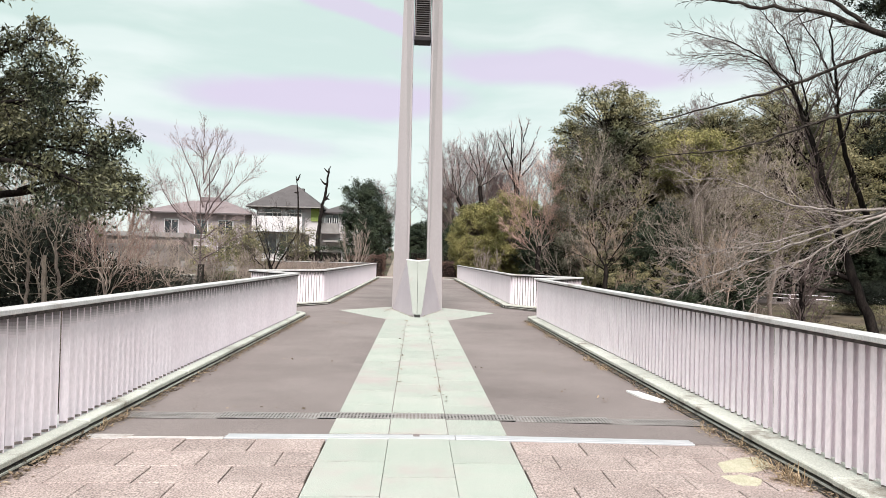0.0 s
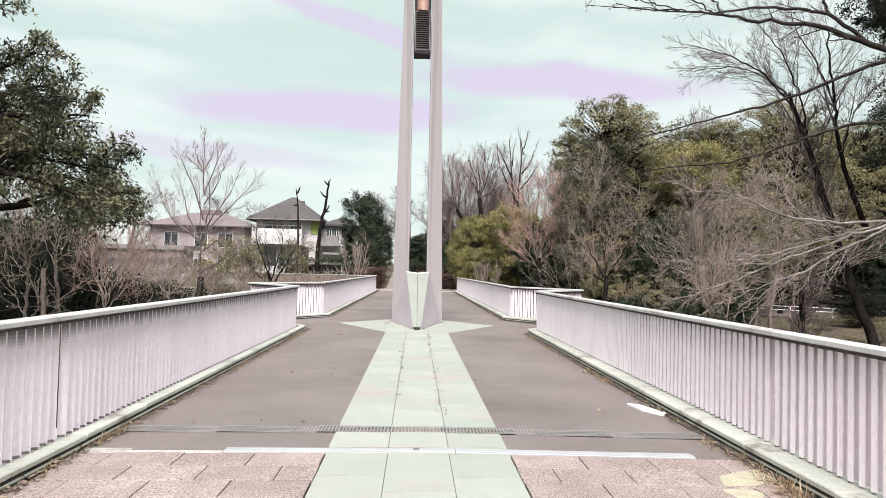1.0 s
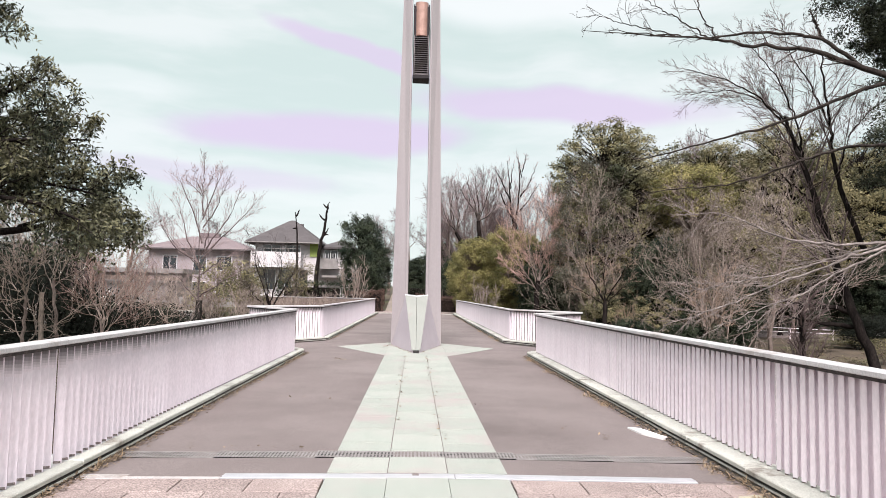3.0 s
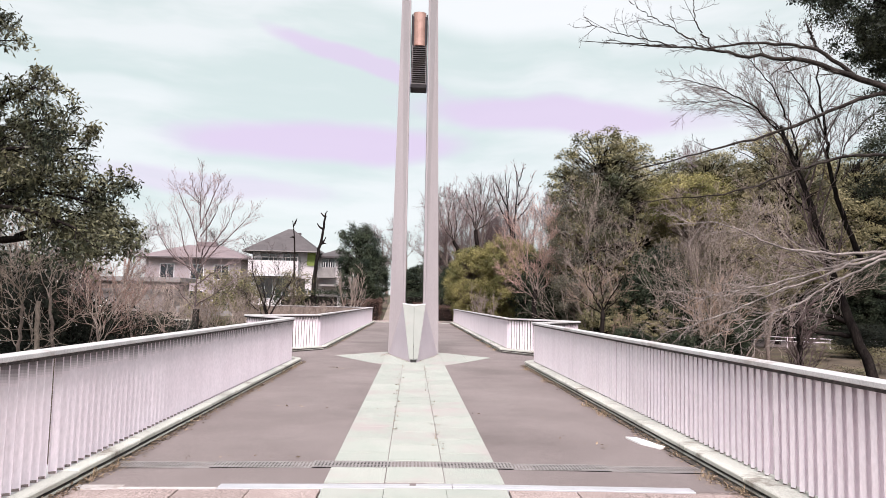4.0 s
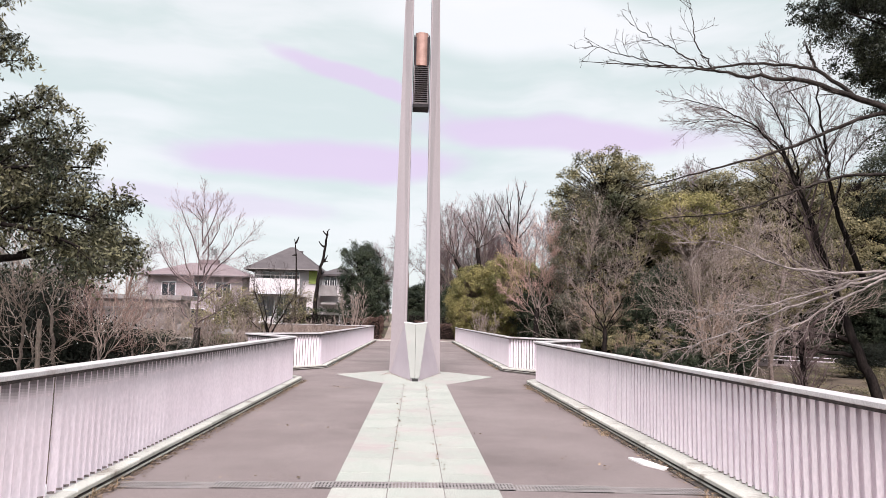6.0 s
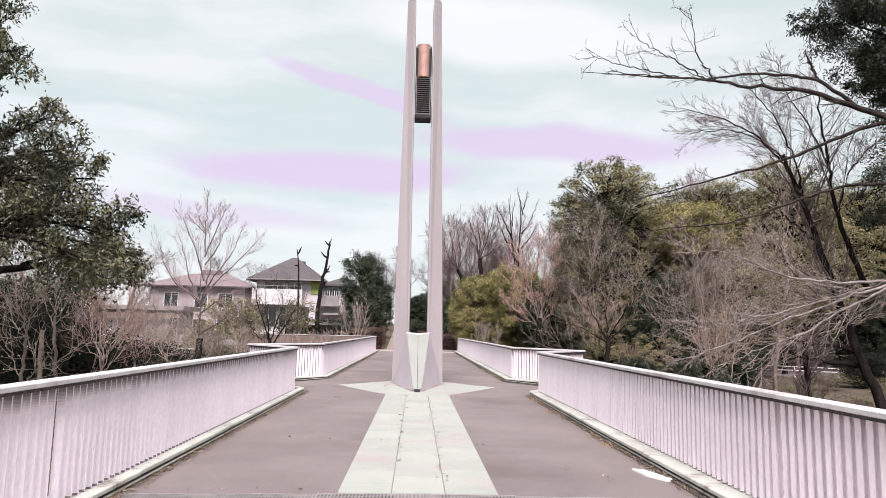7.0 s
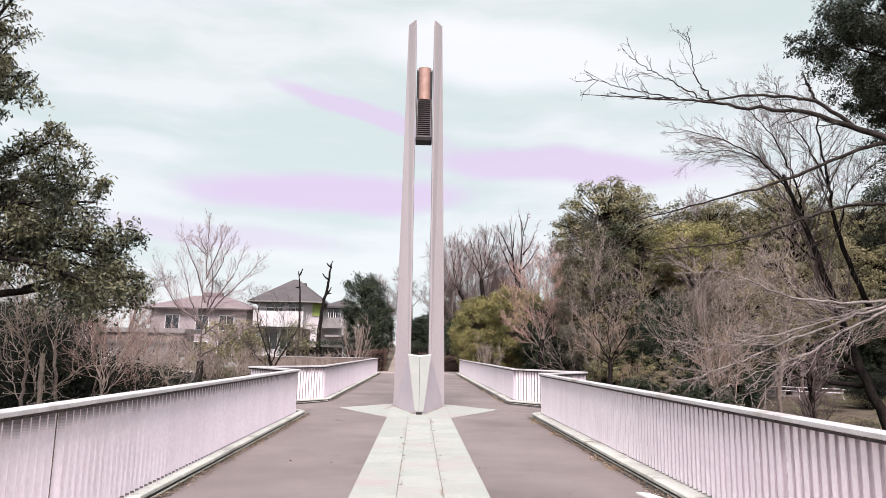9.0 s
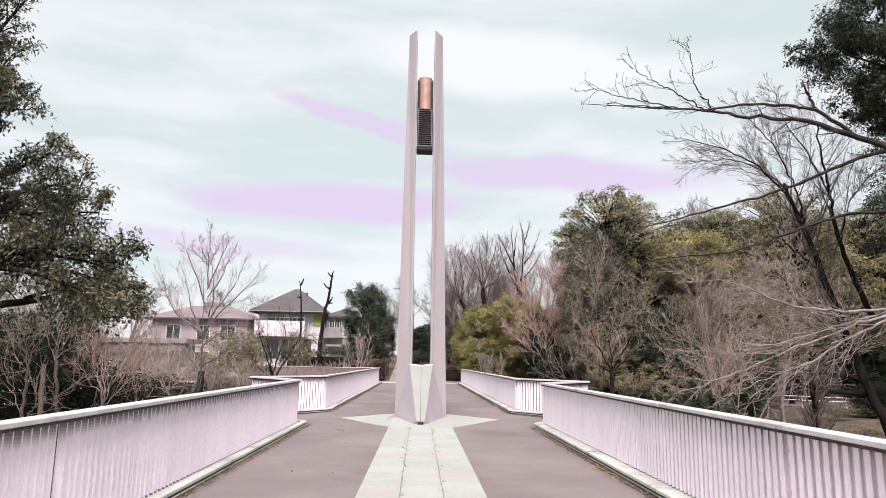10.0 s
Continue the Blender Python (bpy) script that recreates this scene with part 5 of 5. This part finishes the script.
again(dark_oak, -30, 52, 200, 1.2, 0.75)
again(dark_oak, -50, 62, 280, 1.8, 1.4)
again(haze, -34, 60, 40, 1.2, 0.55)
again(haze, -27, 54, 300, 0.9, 0.5)
again(haze, -32, 66, 10, 1.0, 0.6)
again(haze, -24.5, 47, 200, 0.8, 0.48)
again(dark_oak, -31, 60, 10, 1.0, 0.7)
again(haze, -42, 66, 100, 1.3, 0.6)
again(haze, -27, 88, 170, 1.3, 0.62)
again(haze, -18, 92, 70, 1.2, 0.6)
again(haze, -36, 84, 250, 1.3, 0.68)
drawn_tree("bare_tree", "leafless tree with dark trunk, tall leader and pinkish upright twigs", 54, 34, ((-10.90, -4.0), (-10.89, -0.14), (-10.85, 0.95)), (
    ((-10.88, 0.75), (-10.83, 2.41), (-10.83, 3.80), (-10.86, 5.41)), ((-10.86, 5.2), (-10.91, 6.4), (-10.86, 7.4), (-10.88, 8.0)), ((-10.84, 2.60), (-11.61, 3.78), (-12.00, 4.97), (-12.55, 6.3)),
    ((-10.89, 6.2), (-11.45, 6.7), (-11.9, 7.1)), ((-10.91, 6.3), (-11.25, 7.0), (-11.42, 7.6)), ((-10.90, 6.3), (-10.55, 7.1), (-10.38, 7.7)),
    ((-10.83, 4.60), (-10.24, 5.42), (-9.90, 6.25), (-9.61, 7.05)), ((-10.83, 3.20), (-10.08, 4.42), (-9.35, 5.45), (-9.04, 6.7)), ((-10.82, 3.00), (-9.87, 4.22), (-8.94, 5.25), (-8.5, 5.9)),
    ((-10.90, 2.80), (-12.19, 3.57), (-12.86, 4.65), (-13.1, 5.7)), ((-10.84, 2.51), (-11.77, 3.28), (-12.60, 3.86), (-13.3, 4.8)), ((-10.84, 1.13), (-9.99, 1.64), (-9.05, 2.25), (-8.28, 2.56)),
    ((-10.86, 2.21), (-9.79, 3.02), (-8.72, 3.35)), ((-11.02, 1.03), (-11.55, 1.60), (-11.78, 1.99), (-12.40, 2.47)), ((-10.83, 3.80), (-11.33, 5.40), (-11.93, 6.70), (-12.1, 7.1)),
    ((-10.86, 5.00), (-10.49, 6.13), (-10.15, 7.06), (-9.95, 7.6)), ((-10.83, 3.20), (-10.46, 4.21), (-10.39, 5.42), (-10.5, 6.2))),
    CHERRYBARK, PINKTWIG, 0.21, (14, 5, 2), 34, 0.27, 0.14, 0.0058, 0.16, crook=0.02, limb_bark=LEANTWIG, thin=0.6)
drawn_tree("bare_tree", "pruned leafless garden tree with dark upright limbs", 55, 42, ((-9.0, -3.2), (-9.01, -0.54), (-9.05, 0.31)), (
    ((-9.05, 0.31), (-9.47, 1.51), (-10.28, 3.58), (-10.15, 4.28)), ((-9.04, 0.14), (-8.97, 1.86), (-9.41, 3.60)), ((-8.98, 0.31), (-8.10, 1.88), (-7.46, 2.93), (-7.32, 3.64)),
    ((-9.08, 0.73), (-8.50, 2.91), (-8.74, 4.13)), ((-9.13, 0.38), (-9.96, 1.16), (-10.55, 2.18))), DARKBARK, CHERRYTWIG, 0.17, (9, 5, 3), 36, 0.36, 0.14, 0.007)
far_pink = bare_tree("bare_tree", "leafless garden tree with pinkish upright twigs", 59, 9.0, 6.0, 0.12, BARK, PINKTWIG, 1, 16, 40, 0.12, (5, 4, 3), 0.2, 0.0065, 0.06, 0.44, 0.8)
plant(far_pink, -17.5, 46, 130, 1.0, 0.88)
olive_shrub = leafy_tree("olive_shrub", "thin olive-leaved garden shrub", 56, 3.6, 3.0, 0.06, BARK, LIGHTOLIVE, 60, 26, 0.14, 0.42, 0.15, "bush")
plant(olive_shrub, -11.3, 46, 0, 1.0, 1.0, -0.6)
for x, y, turn, s, z in ((-9.5, 53.0, 60, 1.2, 0.0), (-13.5, 52, 240, 1.1, -0.3), (-12.6, 41, 20, 1.1, -1.6), (-12.3, 48, 100, 1.35, -0.6), (-14.8, 50, 310, 1.3, -0.5)):
    again(olive_shrub, x, y, turn, s, s, z)
small_bare = bare_tree("bare_shrub", "small leafless garden shrub with tan twigs", 57, 3.4, 3.2, 0.05, PALEBARK, TWIG, 5, 8, 38, 0.1, (4, 3, 0), 0.2, 0.008)
plant(small_bare, -5.0, 52, 0, 0.85, 1.35, -0.1)
for x, y, turn, sx, sz, z in ((-12.2, 38, 40, 1.0, 1.25, -2.2), (-9.6, 39, 160, 0.9, 1.05, -2.0), (-13.6, 41, 250, 1.1, 1.3, -1.9), (-15.2, 44, 330, 1.2, 1.35, -1.5), (-11.2, 44, 80, 1.0, 1.0, -1.0), (-7.9, 46, 200, 0.9, 0.8, -0.9), (-6.9, 49, 20, 0.8, 0.75, -0.6), (-17.5, 42, 120, 1.2, 1.4, -1.8)):
    again(small_bare, x, y, turn, sx, sz, z)
again(small_bare, 8.2, 40, 120, 0.8, 1.4)
again(small_bare, 5.2, 47.5, 200, 0.8, 1.2, -1.0)
round_tree = leafy_tree("round_evergreen", "dense rounded dark evergreen garden tree", 58, 8.5, 4.9, 0.16, DARKBARK, LEAF, 280, 90, 0.18, 0.46, 0.04)
plant(round_tree, -4.75, 58.5, 0, 0.88, 1.05)
again(round_tree, -4.6, 74, 100, 0.9, 0.85)
again(round_tree, -0.3, 86, 200, 0.8, 0.55)
again(round_tree, 3.2, 82, 20, 1.0, 0.9)
again(round_tree, 0.6, 95, 250, 1.2, 0.7)
again(dark_oak, 5.2, 66, 250, 1.0, 0.8)
again(dark_oak, 9.5, 60, 100, 1.2, 0.9)

snag = thing("dead_trunk", "dead leafless tree trunk with stubby broken branches", "tree", m=pose(-7.4, 56, 0))
rg = np.random.default_rng(61)
quad_mesh("trunk", [tubes(*via(((-0.95, 0, 1.2), (-0.92, 0, 3.2), (-0.80, 0, 4.7), (-0.45, 0, 6.0), (-0.34, 0, 7.2), (-0.10, 0, 8.3), (0.0, 0, 9.0)), 0.20, 0.055, 16, 0.05), 7)], DARKBARK, snag)
quad_mesh("crown", [tubes(*via(p, 0.10, 0.035, 6), 5) for p in (
    ((-0.40, 0, 6.2), (-0.2, 0, 6.3), (-0.02, 0, 6.25)), ((-0.40, 0, 6.2), (-0.15, 0, 6.5), (-0.05, 0, 6.8)), ((-0.36, 0, 7.5), (-0.6, 0, 7.6), (-0.82, 0, 7.95)),
    ((-0.08, 0, 8.45), (-0.35, 0, 8.6), (-0.52, 0, 8.85)), ((-2.55, 0, 1.5), (-2.55, 0, 4.4), (-2.58, 0, 6.2), (-2.68, 0, 7.3), (-2.85, 0, 8.1)), ((-2.62, 0, 6.7), (-2.8, 0, 6.75), (-3.0, 0, 6.7)),
    ((-2.75, 0, 7.7), (-2.6, 0, 8.0), (-2.5, 0, 8.3)))], DARKBARK, snag, "broken branch stubs")


pillar = thing("concrete_pillar", "short pale concrete pillar beside the bare tree", "pillar")
box("shaft", -13.92, -13.10, 40.0, 40.5, -4.0, 0.14, CONCRETE, pillar, "", 0.02)
box("cap", -13.97, -13.05, 39.95, 40.55, 0.14, 0.22, COPING, pillar, "", 0.01)

# clipped hedges on the far bank
def hedge(name, label, x0, x1, y0, y1, z0, z1, leaf, count, size, seed):
    rg = np.random.default_rng(seed)
    c = rg.uniform(-1, 1, (count, 3))
    big = np.abs(c).max(1, keepdims=True)
    c = c / np.maximum(big, 1e-3) * rg.uniform(0.75, 1.0, (count, 1)) ** 0.5
    c = unit(c) * np.linalg.norm(c, axis=1, keepdims=True) * 0.25 + c * 0.75
    c = c + 0.06 * rg.normal(0, 1, c.shape)
    p = np.array([(x0 + x1) / 2, (y0 + y1) / 2, (z0 + z1) / 2]) + c * np.array([x1 - x0, y1 - y0, z1 - z0]) / 2
    ob = thing(name, label, "hedge")
    quad_mesh("foliage", [leaves(rg, np.repeat(p[:, None], 2, 1), 1, size, 0.02, 0.5)], leaf, ob, "", False)
    core = bmesh.new()
    mx, my, mz = (x1 - x0) * 0.12, (y1 - y0) * 0.12, (z1 - z0) * 0.12
    add_box(core, x0 + mx, x1 - mx, y0 + my, y1 - my, z0, z1 - mz * 1.5, 0.1)
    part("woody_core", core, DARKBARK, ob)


hedge("hedge", "clipped dark green hedge before the white house", -11.5, -5.6, 55, 56.2, -0.3, 2.3, LEAF, 6000, 0.15, 71)
hedge("hedge", "low clipped tan-topped russet hedge", -5.6, -3.9, 53.0, 54.2, -0.2, 1.55, BROWNLEAF, 2600, 0.12, 72)
hedge("hedge", "rounded dark russet hedge", -3.9, -2.7, 54.6, 55.8, -0.1, 1.65, BROWNLEAF, 2200, 0.12, 73)
hedge("hedge", "low russet hedge along the rising path", -4.2, -3.1, 64, 68, 0.0, 1.9, BROWNLEAF, 2000, 0.14, 74)
hedge("hedge", "low clipped russet hedge", 1.9, 3.6, 57, 58.4, -0.2, 1.25, BROWNLEAF, 2400, 0.12, 75)
hedge("hedge", "low rounded russet hedge", 0.0, 1.2, 62.5, 64, -0.1, 1.45, BROWNLEAF, 1800, 0.12, 76)
hedge("hedge", "dark green hedge beside the path", 2.2, 6.0, 64, 66, 0.0, 2.3, LEAF, 4000, 0.16, 77)
hedge("hedge", "dark green hedge on the rise", -0.9, 1.4, 72, 74, 0.4, 2.4, LEAF, 3000, 0.16, 78)
tagged(poly_prism("pavement_path", [(-2.5, 56), (-0.9, 56), (-1.6, 92), (-3.2, 92)], -0.6, 1.5, PATHSOIL, None, ""), "earth path rising between hedges", "path", kind="structure")
bpy.data.objects["pavement_path"].data.transform(Matrix(((1, 0, 0, 0), (0, 1, 0, 0), (0, 0.038, 1, -3.62), (0, 0, 0, 1))))


# ---- houses ----
def window(house, x, y, z, wd, ht, leaves_n=2):
    win = box("window", x - wd / 2 - 0.06, x + wd / 2 + 0.06, y - 0.05, y + 0.05, z - 0.06, z + ht + 0.06, TRIM, house)
    for i in range(leaves_n):
        a = x - wd / 2 + wd * i / leaves_n + 0.03
        box("pane", a, a + wd / leaves_n - 0.06, y - 0.065, y - 0.052, z + 0.03, z + ht - 0.03, PANE, win)
    return win


def hip_roof(name, x0, x1, y0, y1, z0, z1, ridge, mat, parent, thick=0.16):
    bm = bmesh.new()
    xm, ym = (x0 + x1) / 2, (y0 + y1) / 2
    for dz, flip in ((0, False), (-thick, True)):
        c = [bm.verts.new(p) for p in ((x0, y0, z0 + dz), (x1, y0, z0 + dz), (x1, y1, z0 + dz), (x0, y1, z0 + dz))]
        a, b = bm.verts.new((xm - ridge / 2, ym, z1 + dz)), bm.verts.new((xm + ridge / 2, ym, z1 + dz))
        for f in ((c[0], c[1], b, a), (c[1], c[2], b), (c[2], c[3], a, b), (c[3], c[0], a)):
            bm.faces.new(f)
        if dz == 0:
            up_c = c
    for i in range(4):
        bm.faces.new((up_c[i], up_c[(i + 1) % 4], c[(i + 1) % 4], c[i]))
    return part(name, bm, mat, parent)


house = thing("house", "white two-storey house with grey hipped roof and balcony", "house")
box("wall", -16.2, -10.0, 66.4, 74, -0.3, 6.3, WALL, house)
box("wall", -10.0, -7.2, 68.2, 74, -0.3, 5.9, WALL, house)
roof = hip_roof("roof", -17.0, -9.6, 65.3, 75, 6.25, 8.85, 0.5, ROOF, house)
box("chimney", -12.75, -12.1, 69.3, 69.8, 7.9, 8.42, ROOF, roof)
hip_roof("roof", -10.1, -6.3, 67.2, 74.5, 5.95, 6.9, 0.5, ROOF, house)
box("gutter", -16.95, -9.65, 65.18, 65.30, 6.14, 6.24, CONCRETE, house)
house.location = (0.3, 0, 0)
balcony = box("balcony", -16.3, -11.5, 65.0, 66.39, 3.75, 3.93, TRIM, house)
box("balcony_front", -16.3, -11.5, 65.0, 65.08, 3.93, 5.25, WALL, balcony)
for x in (-16.3, -11.58):
    box("balcony_side", x, x + 0.08, 65.08, 66.39, 3.93, 5.25, TRIM, balcony)
for i in range(5):
    box("balcony_post", -16.27 + i * 1.17, -16.21 + i * 1.17, 65.02, 65.07, 5.25, 5.55, CONCRETE, balcony)
box("balcony_rail", -16.3, -11.5, 65.01, 65.07, 5.55, 5.60, CONCRETE, balcony)
side_balcony = box("balcony", -9.9, -8.1, 66.8, 68.19, 3.75, 3.90, CONCRETE, house)
box("balcony_front", -9.9, -8.1, 66.8, 66.88, 3.90, 4.80, CONCRETE, side_balcony)
for i in range(8):
    box("baluster", -9.85 + i * 0.24, -9.80 + i * 0.24, 66.82, 66.86, 4.80, 5.30, TRIM, side_balcony)
window(house, -14.6, 66.36, 4.1, 1.7, 1.9)
window(house, -12.5, 66.36, 4.1, 1.4, 1.9)
window(house, -14.9, 66.36, 1.6, 1.5, 2.0)
window(house, -13.2, 66.36, 1.6, 1.3, 2.0)
window(house, -9.0, 68.16, 4.0, 1.3, 1.7)
box("door", -11.75, -11.0, 66.30, 66.39, 1.3, 3.6, BLACK, house, "dark front door")
box("porch_roof", -9.6, -7.6, 66.6, 68.18, 2.9, 3.1, CONCRETE, house)
box("green_panel", -10.85, -10.05, 66.28, 66.385, 4.9, 6.2, GREENWALL, house, "bright green side panel")

house2 = thing("house", "pale house with weathered pinkish roof behind bare trees", "house")
box("wall", -30.0, -19.5, 76, 84, -0.3, 6.0, MAUVEWALL, house2)
hip_roof("roof", -30.9, -18.6, 75.2, 85, 6.0, 7.7, 4.0, PINKROOF, house2)
box("roof_vent", -25.6, -23.4, 79.6, 80.6, 7.6, 8.1, PINKROOF, house2)
box("gutter", -30.9, -18.6, 75.08, 75.2, 5.86, 6.0, ROOF, house2)
for x, wd in ((-27.6, 1.5), (-24.3, 1.4), (-21.6, 1.6)):
    window(house2, x, 75.96, 3.6, wd, 1.6)
    window(house2, x, 75.96, 0.6, wd, 1.7)

shed = thing("carport_shed", "long low grey shed with a pale flat roof edge", "shed")
box("wall", -29.5, -21.8, 62, 66, -0.4, 2.9, CONCRETE, shed)
box("roof", -30.0, -21.2, 61.5, 66.5, 2.9, 3.3, CONCRETE, shed)
box("doorway", -22.6, -21.9, 61.95, 62.0, 0.6, 2.3, BLACK, shed)
box("fascia", -30.0, -21.2, 61.44, 61.495, 2.2, 2.6, BARK, shed)
tagged(box("garden_wall", -20, -9.8, 57.5, 57.7, -0.6, 0.8, CONCRETE, None), "low grey concrete garden wall", "wall", kind="structure")

# guard rail on the road beyond the hollow
guard = thing("guard_rail", "white tubular guard rail along the lower road", "guard rail")
for dz in (0.0, 0.26):
    quad_mesh("rail", [tubes(np.array([[(21, 47.5, -0.55 + dz), (40, 43, -0.95 + dz)]], float), np.full((1, 2), 0.028), 6)], SLAT, guard)
for i in range(8):
    x, y, z = 21 + 2.7 * i, 47.5 - 0.64 * i, -0.55 - 0.057 * i
    box("post", x - 0.035, x + 0.035, y - 0.035, y + 0.035, ground_z(x, y) - 0.1, z + 0.30, SLAT, guard)
tagged(poly_prism("road", [(15, 51), (60, 40), (62, 52), (15, 68)], -2.7, -1.06, ASPHALT, None, ""), "asphalt road beyond the hollow", "road", kind="structure")
for x, y, turn, sx, sz in ((19.5, 33, 20, 0.7, 0.28), (22.5, 36, 100, 0.8, 0.32), (25.5, 38, 200, 0.9, 0.3), (27, 41, 50, 0.9, 0.32), (24, 33, 150, 0.8, 0.34), (29, 38, 260, 0.9, 0.32), (18.5, 28, 340, 0.7, 0.3), (21.5, 30, 70, 0.7, 0.3)):
    again(olive_shrub, x, y, turn, sx, sz)

# extra near-black shrubs, added to darken the open bank by the road
for x, y, turn, sx, sz in ((26.0, 37.5, 220, 0.8, 0.33), (28.5, 41, 10, 0.9, 0.36)):
    again(under, x, y, turn, sx, sz)

# ---- small things on the deck ----
sheet = poly_prism("plastic_sheet", [(2.50, 7.95), (2.63, 7.90), (2.78, 7.42), (2.70, 7.36), (2.55, 7.62)], -0.033, -0.008, PAPER, None, "", 0.004)
tagged(sheet, "crumpled white plastic scrap lying on the asphalt", "litter")


def ragged(corners, seed):
    """A closed outline through the corners with a crumbling edge."""
    rg = np.random.default_rng(seed)
    out = []
    for (x0, y0), (x1, y1) in zip(corners, corners[1:] + corners[:1]):
        for k in range(7):
            out.append((x0 + (x1 - x0) * k / 7 + rg.normal(0, 0.009), y0 + (y1 - y0) * k / 7 + rg.normal(0, 0.009)))
    return out


for corners, seed in (([(2.22, 5.06), (2.48, 5.26), (2.74, 5.34), (2.76, 5.08), (2.54, 4.95), (2.22, 4.91)], 84), ([(2.17, 4.84), (2.42, 4.88), (2.48, 4.77), (2.39, 4.63), (2.25, 4.64)], 85)):
    lichen = poly_prism("lichen_patch", ragged(corners, seed), -0.040, -0.0265, MOSS)
    tagged(lichen, "pale sandy lichen patch spread over the pavers", "lichen", kind="stuff")


def litter(name, label, n, y0, y1, size, width, seed):
    rg = np.random.default_rng(seed)
    side = rg.choice([-1, 1], n)
    y = y0 + (y1 - y0) * rg.random(n)
    x = side * (np.where(side > 0, 2.80, 2.785) - np.abs(rg.normal(0, width, n)))
    c = np.stack([x, y, -CROWN * np.abs(x) + rg.uniform(0.002, 0.03, n)], 1)
    d = rg.normal(0, 1, (n, 3)) * np.array([1, 1, 0.25])
    d = unit(d)
    s = unit(np.cross(d, rg.normal(0, 0.4, (n, 3)) + np.array([0, 0, 1.0])))
    L = size * rg.uniform(0.5, 1.3, (n, 1))
    v = np.stack([c, c + d * L * 0.5 + s * L * 0.2, c + d * L, c + d * L * 0.5 - s * L * 0.2], 1).reshape(-1, 3)
    tagged(quad_mesh(name, [(v, np.arange(n * 4).reshape(n, 4))], LITTER, None, "", False), label, "litter", kind="stuff")


litter("dry_leaves", "dry brown leaves drifted along the kerbs", 5200, 4.0, 17.0, 0.045, 0.055, 82)
litter("dry_leaves_far", "dry leaves along the far kerbs", 2200, 21.8, 48.0, 0.06, 0.06, 83)


def scatter(name, label, spots, size, seed):
    """Small crumbs and leaf scraps lying on the stone, in drifts along given lines."""
    rg = np.random.default_rng(seed)
    sets = []
    for (x0, y0), (x1, y1), n in spots:
        k = rg.random((n, 1))
        c = np.concatenate([x0 + (x1 - x0) * k, y0 + (y1 - y0) * k, np.full((n, 1), 0.004)], 1) + rg.normal(0, 1, (n, 3)) * np.array([0.035, 0.05, 0.0])
        c[:, 2] = 0.012 - CROWN * np.abs(c[:, 0]) + rg.uniform(0, 0.012, n)
        d = unit(rg.normal(0, 1, (n, 3)) * np.array([1, 1, 0.2]))
        s_ = unit(np.cross(d, rg.normal(0, 0.3, (n, 3)) + np.array([0, 0, 1.0])))
        L = size * rg.uniform(0.5, 1.3, (n, 1))
        v = np.stack([c, c + d * L * 0.5 + s_ * L * 0.25, c + d * L, c + d * L * 0.5 - s_ * L * 0.25], 1).reshape(-1, 3)
        sets.append((v, np.arange(n * 4).reshape(n, 4)))
    tagged(quad_mesh(name, sets, LITTER, None, "", False), label, "litter", kind="stuff")


scatter("leaf_scraps", "rusty leaf scraps gathered at the pylon's foot", (((-0.74, 19.85), (-0.10, 17.15), 150), ((0.74, 19.85), (0.10, 17.15), 110), ((-0.26, 16.4), (-0.26, 8.0), 90), ((0.26, 16.4), (0.26, 7.0), 110), ((-0.95, 18.6), (-0.7, 19.6), 50)), 0.045, 86)
scatter("asphalt_scraps", "a few twigs and scraps on the asphalt", (((-1.9, 15.6), (-1.4, 15.2), 22), ((-2.4, 6.75), (-0.9, 6.7), 14), ((-2.3, 10.0), (2.3, 9.0), 16), ((1.4, 8.4), (2.4, 6.8), 12)), 0.05, 87)


def dry_grass(spots, seed):
    """Tufts of straw-coloured blades growing from the joint at the kerb's foot."""
    rg = np.random.default_rng(seed)
    sets = []
    for x, y, n, size in spots:
        p = np.array([x, y, -0.035]) + rg.normal(0, 1, (n, 3)) * np.array([0.05, 0.12, 0.0])
        d = unit(rg.normal(0, 0.8, (n, 3)) + np.array([-math.copysign(0.5, x), 0, 0.7]))
        d[:, 2] = np.abs(d[:, 2])
        L = size * rg.uniform(0.4, 1.2, (n, 1))
        mid_p, tip = p + d * L * 0.5, p + d * L - np.array([0, 0, 0.35]) * L
        tip[:, 2] = np.maximum(tip[:, 2], -0.03)
        s_ = unit(np.cross(d, np.array([0, 0, 1.0]))) * 0.0035
        v = np.stack([p - s_, p + s_, mid_p + s_, mid_p - s_, mid_p - s_, mid_p + s_, tip + s_ * 0.3, tip - s_ * 0.3], 1).reshape(-1, 3)
        sets.append((v, np.arange(n * 8).reshape(n * 2, 4)))
    tagged(quad_mesh("dry_grass", sets, DRYGRASS, None, "", False), "tufts of dry straw-coloured grass at the kerb", "grass", kind="stuff")


dry_grass(((2.70, 4.75, 110, 0.22), (2.70, 5.05, 60, 0.16), (2.79, 5.62, 90, 0.15), (2.70, 6.1, 60, 0.12), (-2.80, 5.95, 60, 0.16), (-2.80, 6.3, 60, 0.15), (-2.80, 5.2, 40, 0.10),
           (2.71, 9.6, 60, 0.12), (2.71, 10.4, 70, 0.13), (2.71, 13.6, 50, 0.12), (2.71, 15.9, 60, 0.14), (-2.81, 14.6, 60, 0.14), (-2.81, 15.6, 60, 0.14), (-2.82, 12.0, 40, 0.1),
           (2.73, 22.5, 60, 0.16), (2.73, 24.0, 60, 0.16), (2.73, 28.0, 50, 0.16), (-2.83, 23.0, 40, 0.14)), 91)
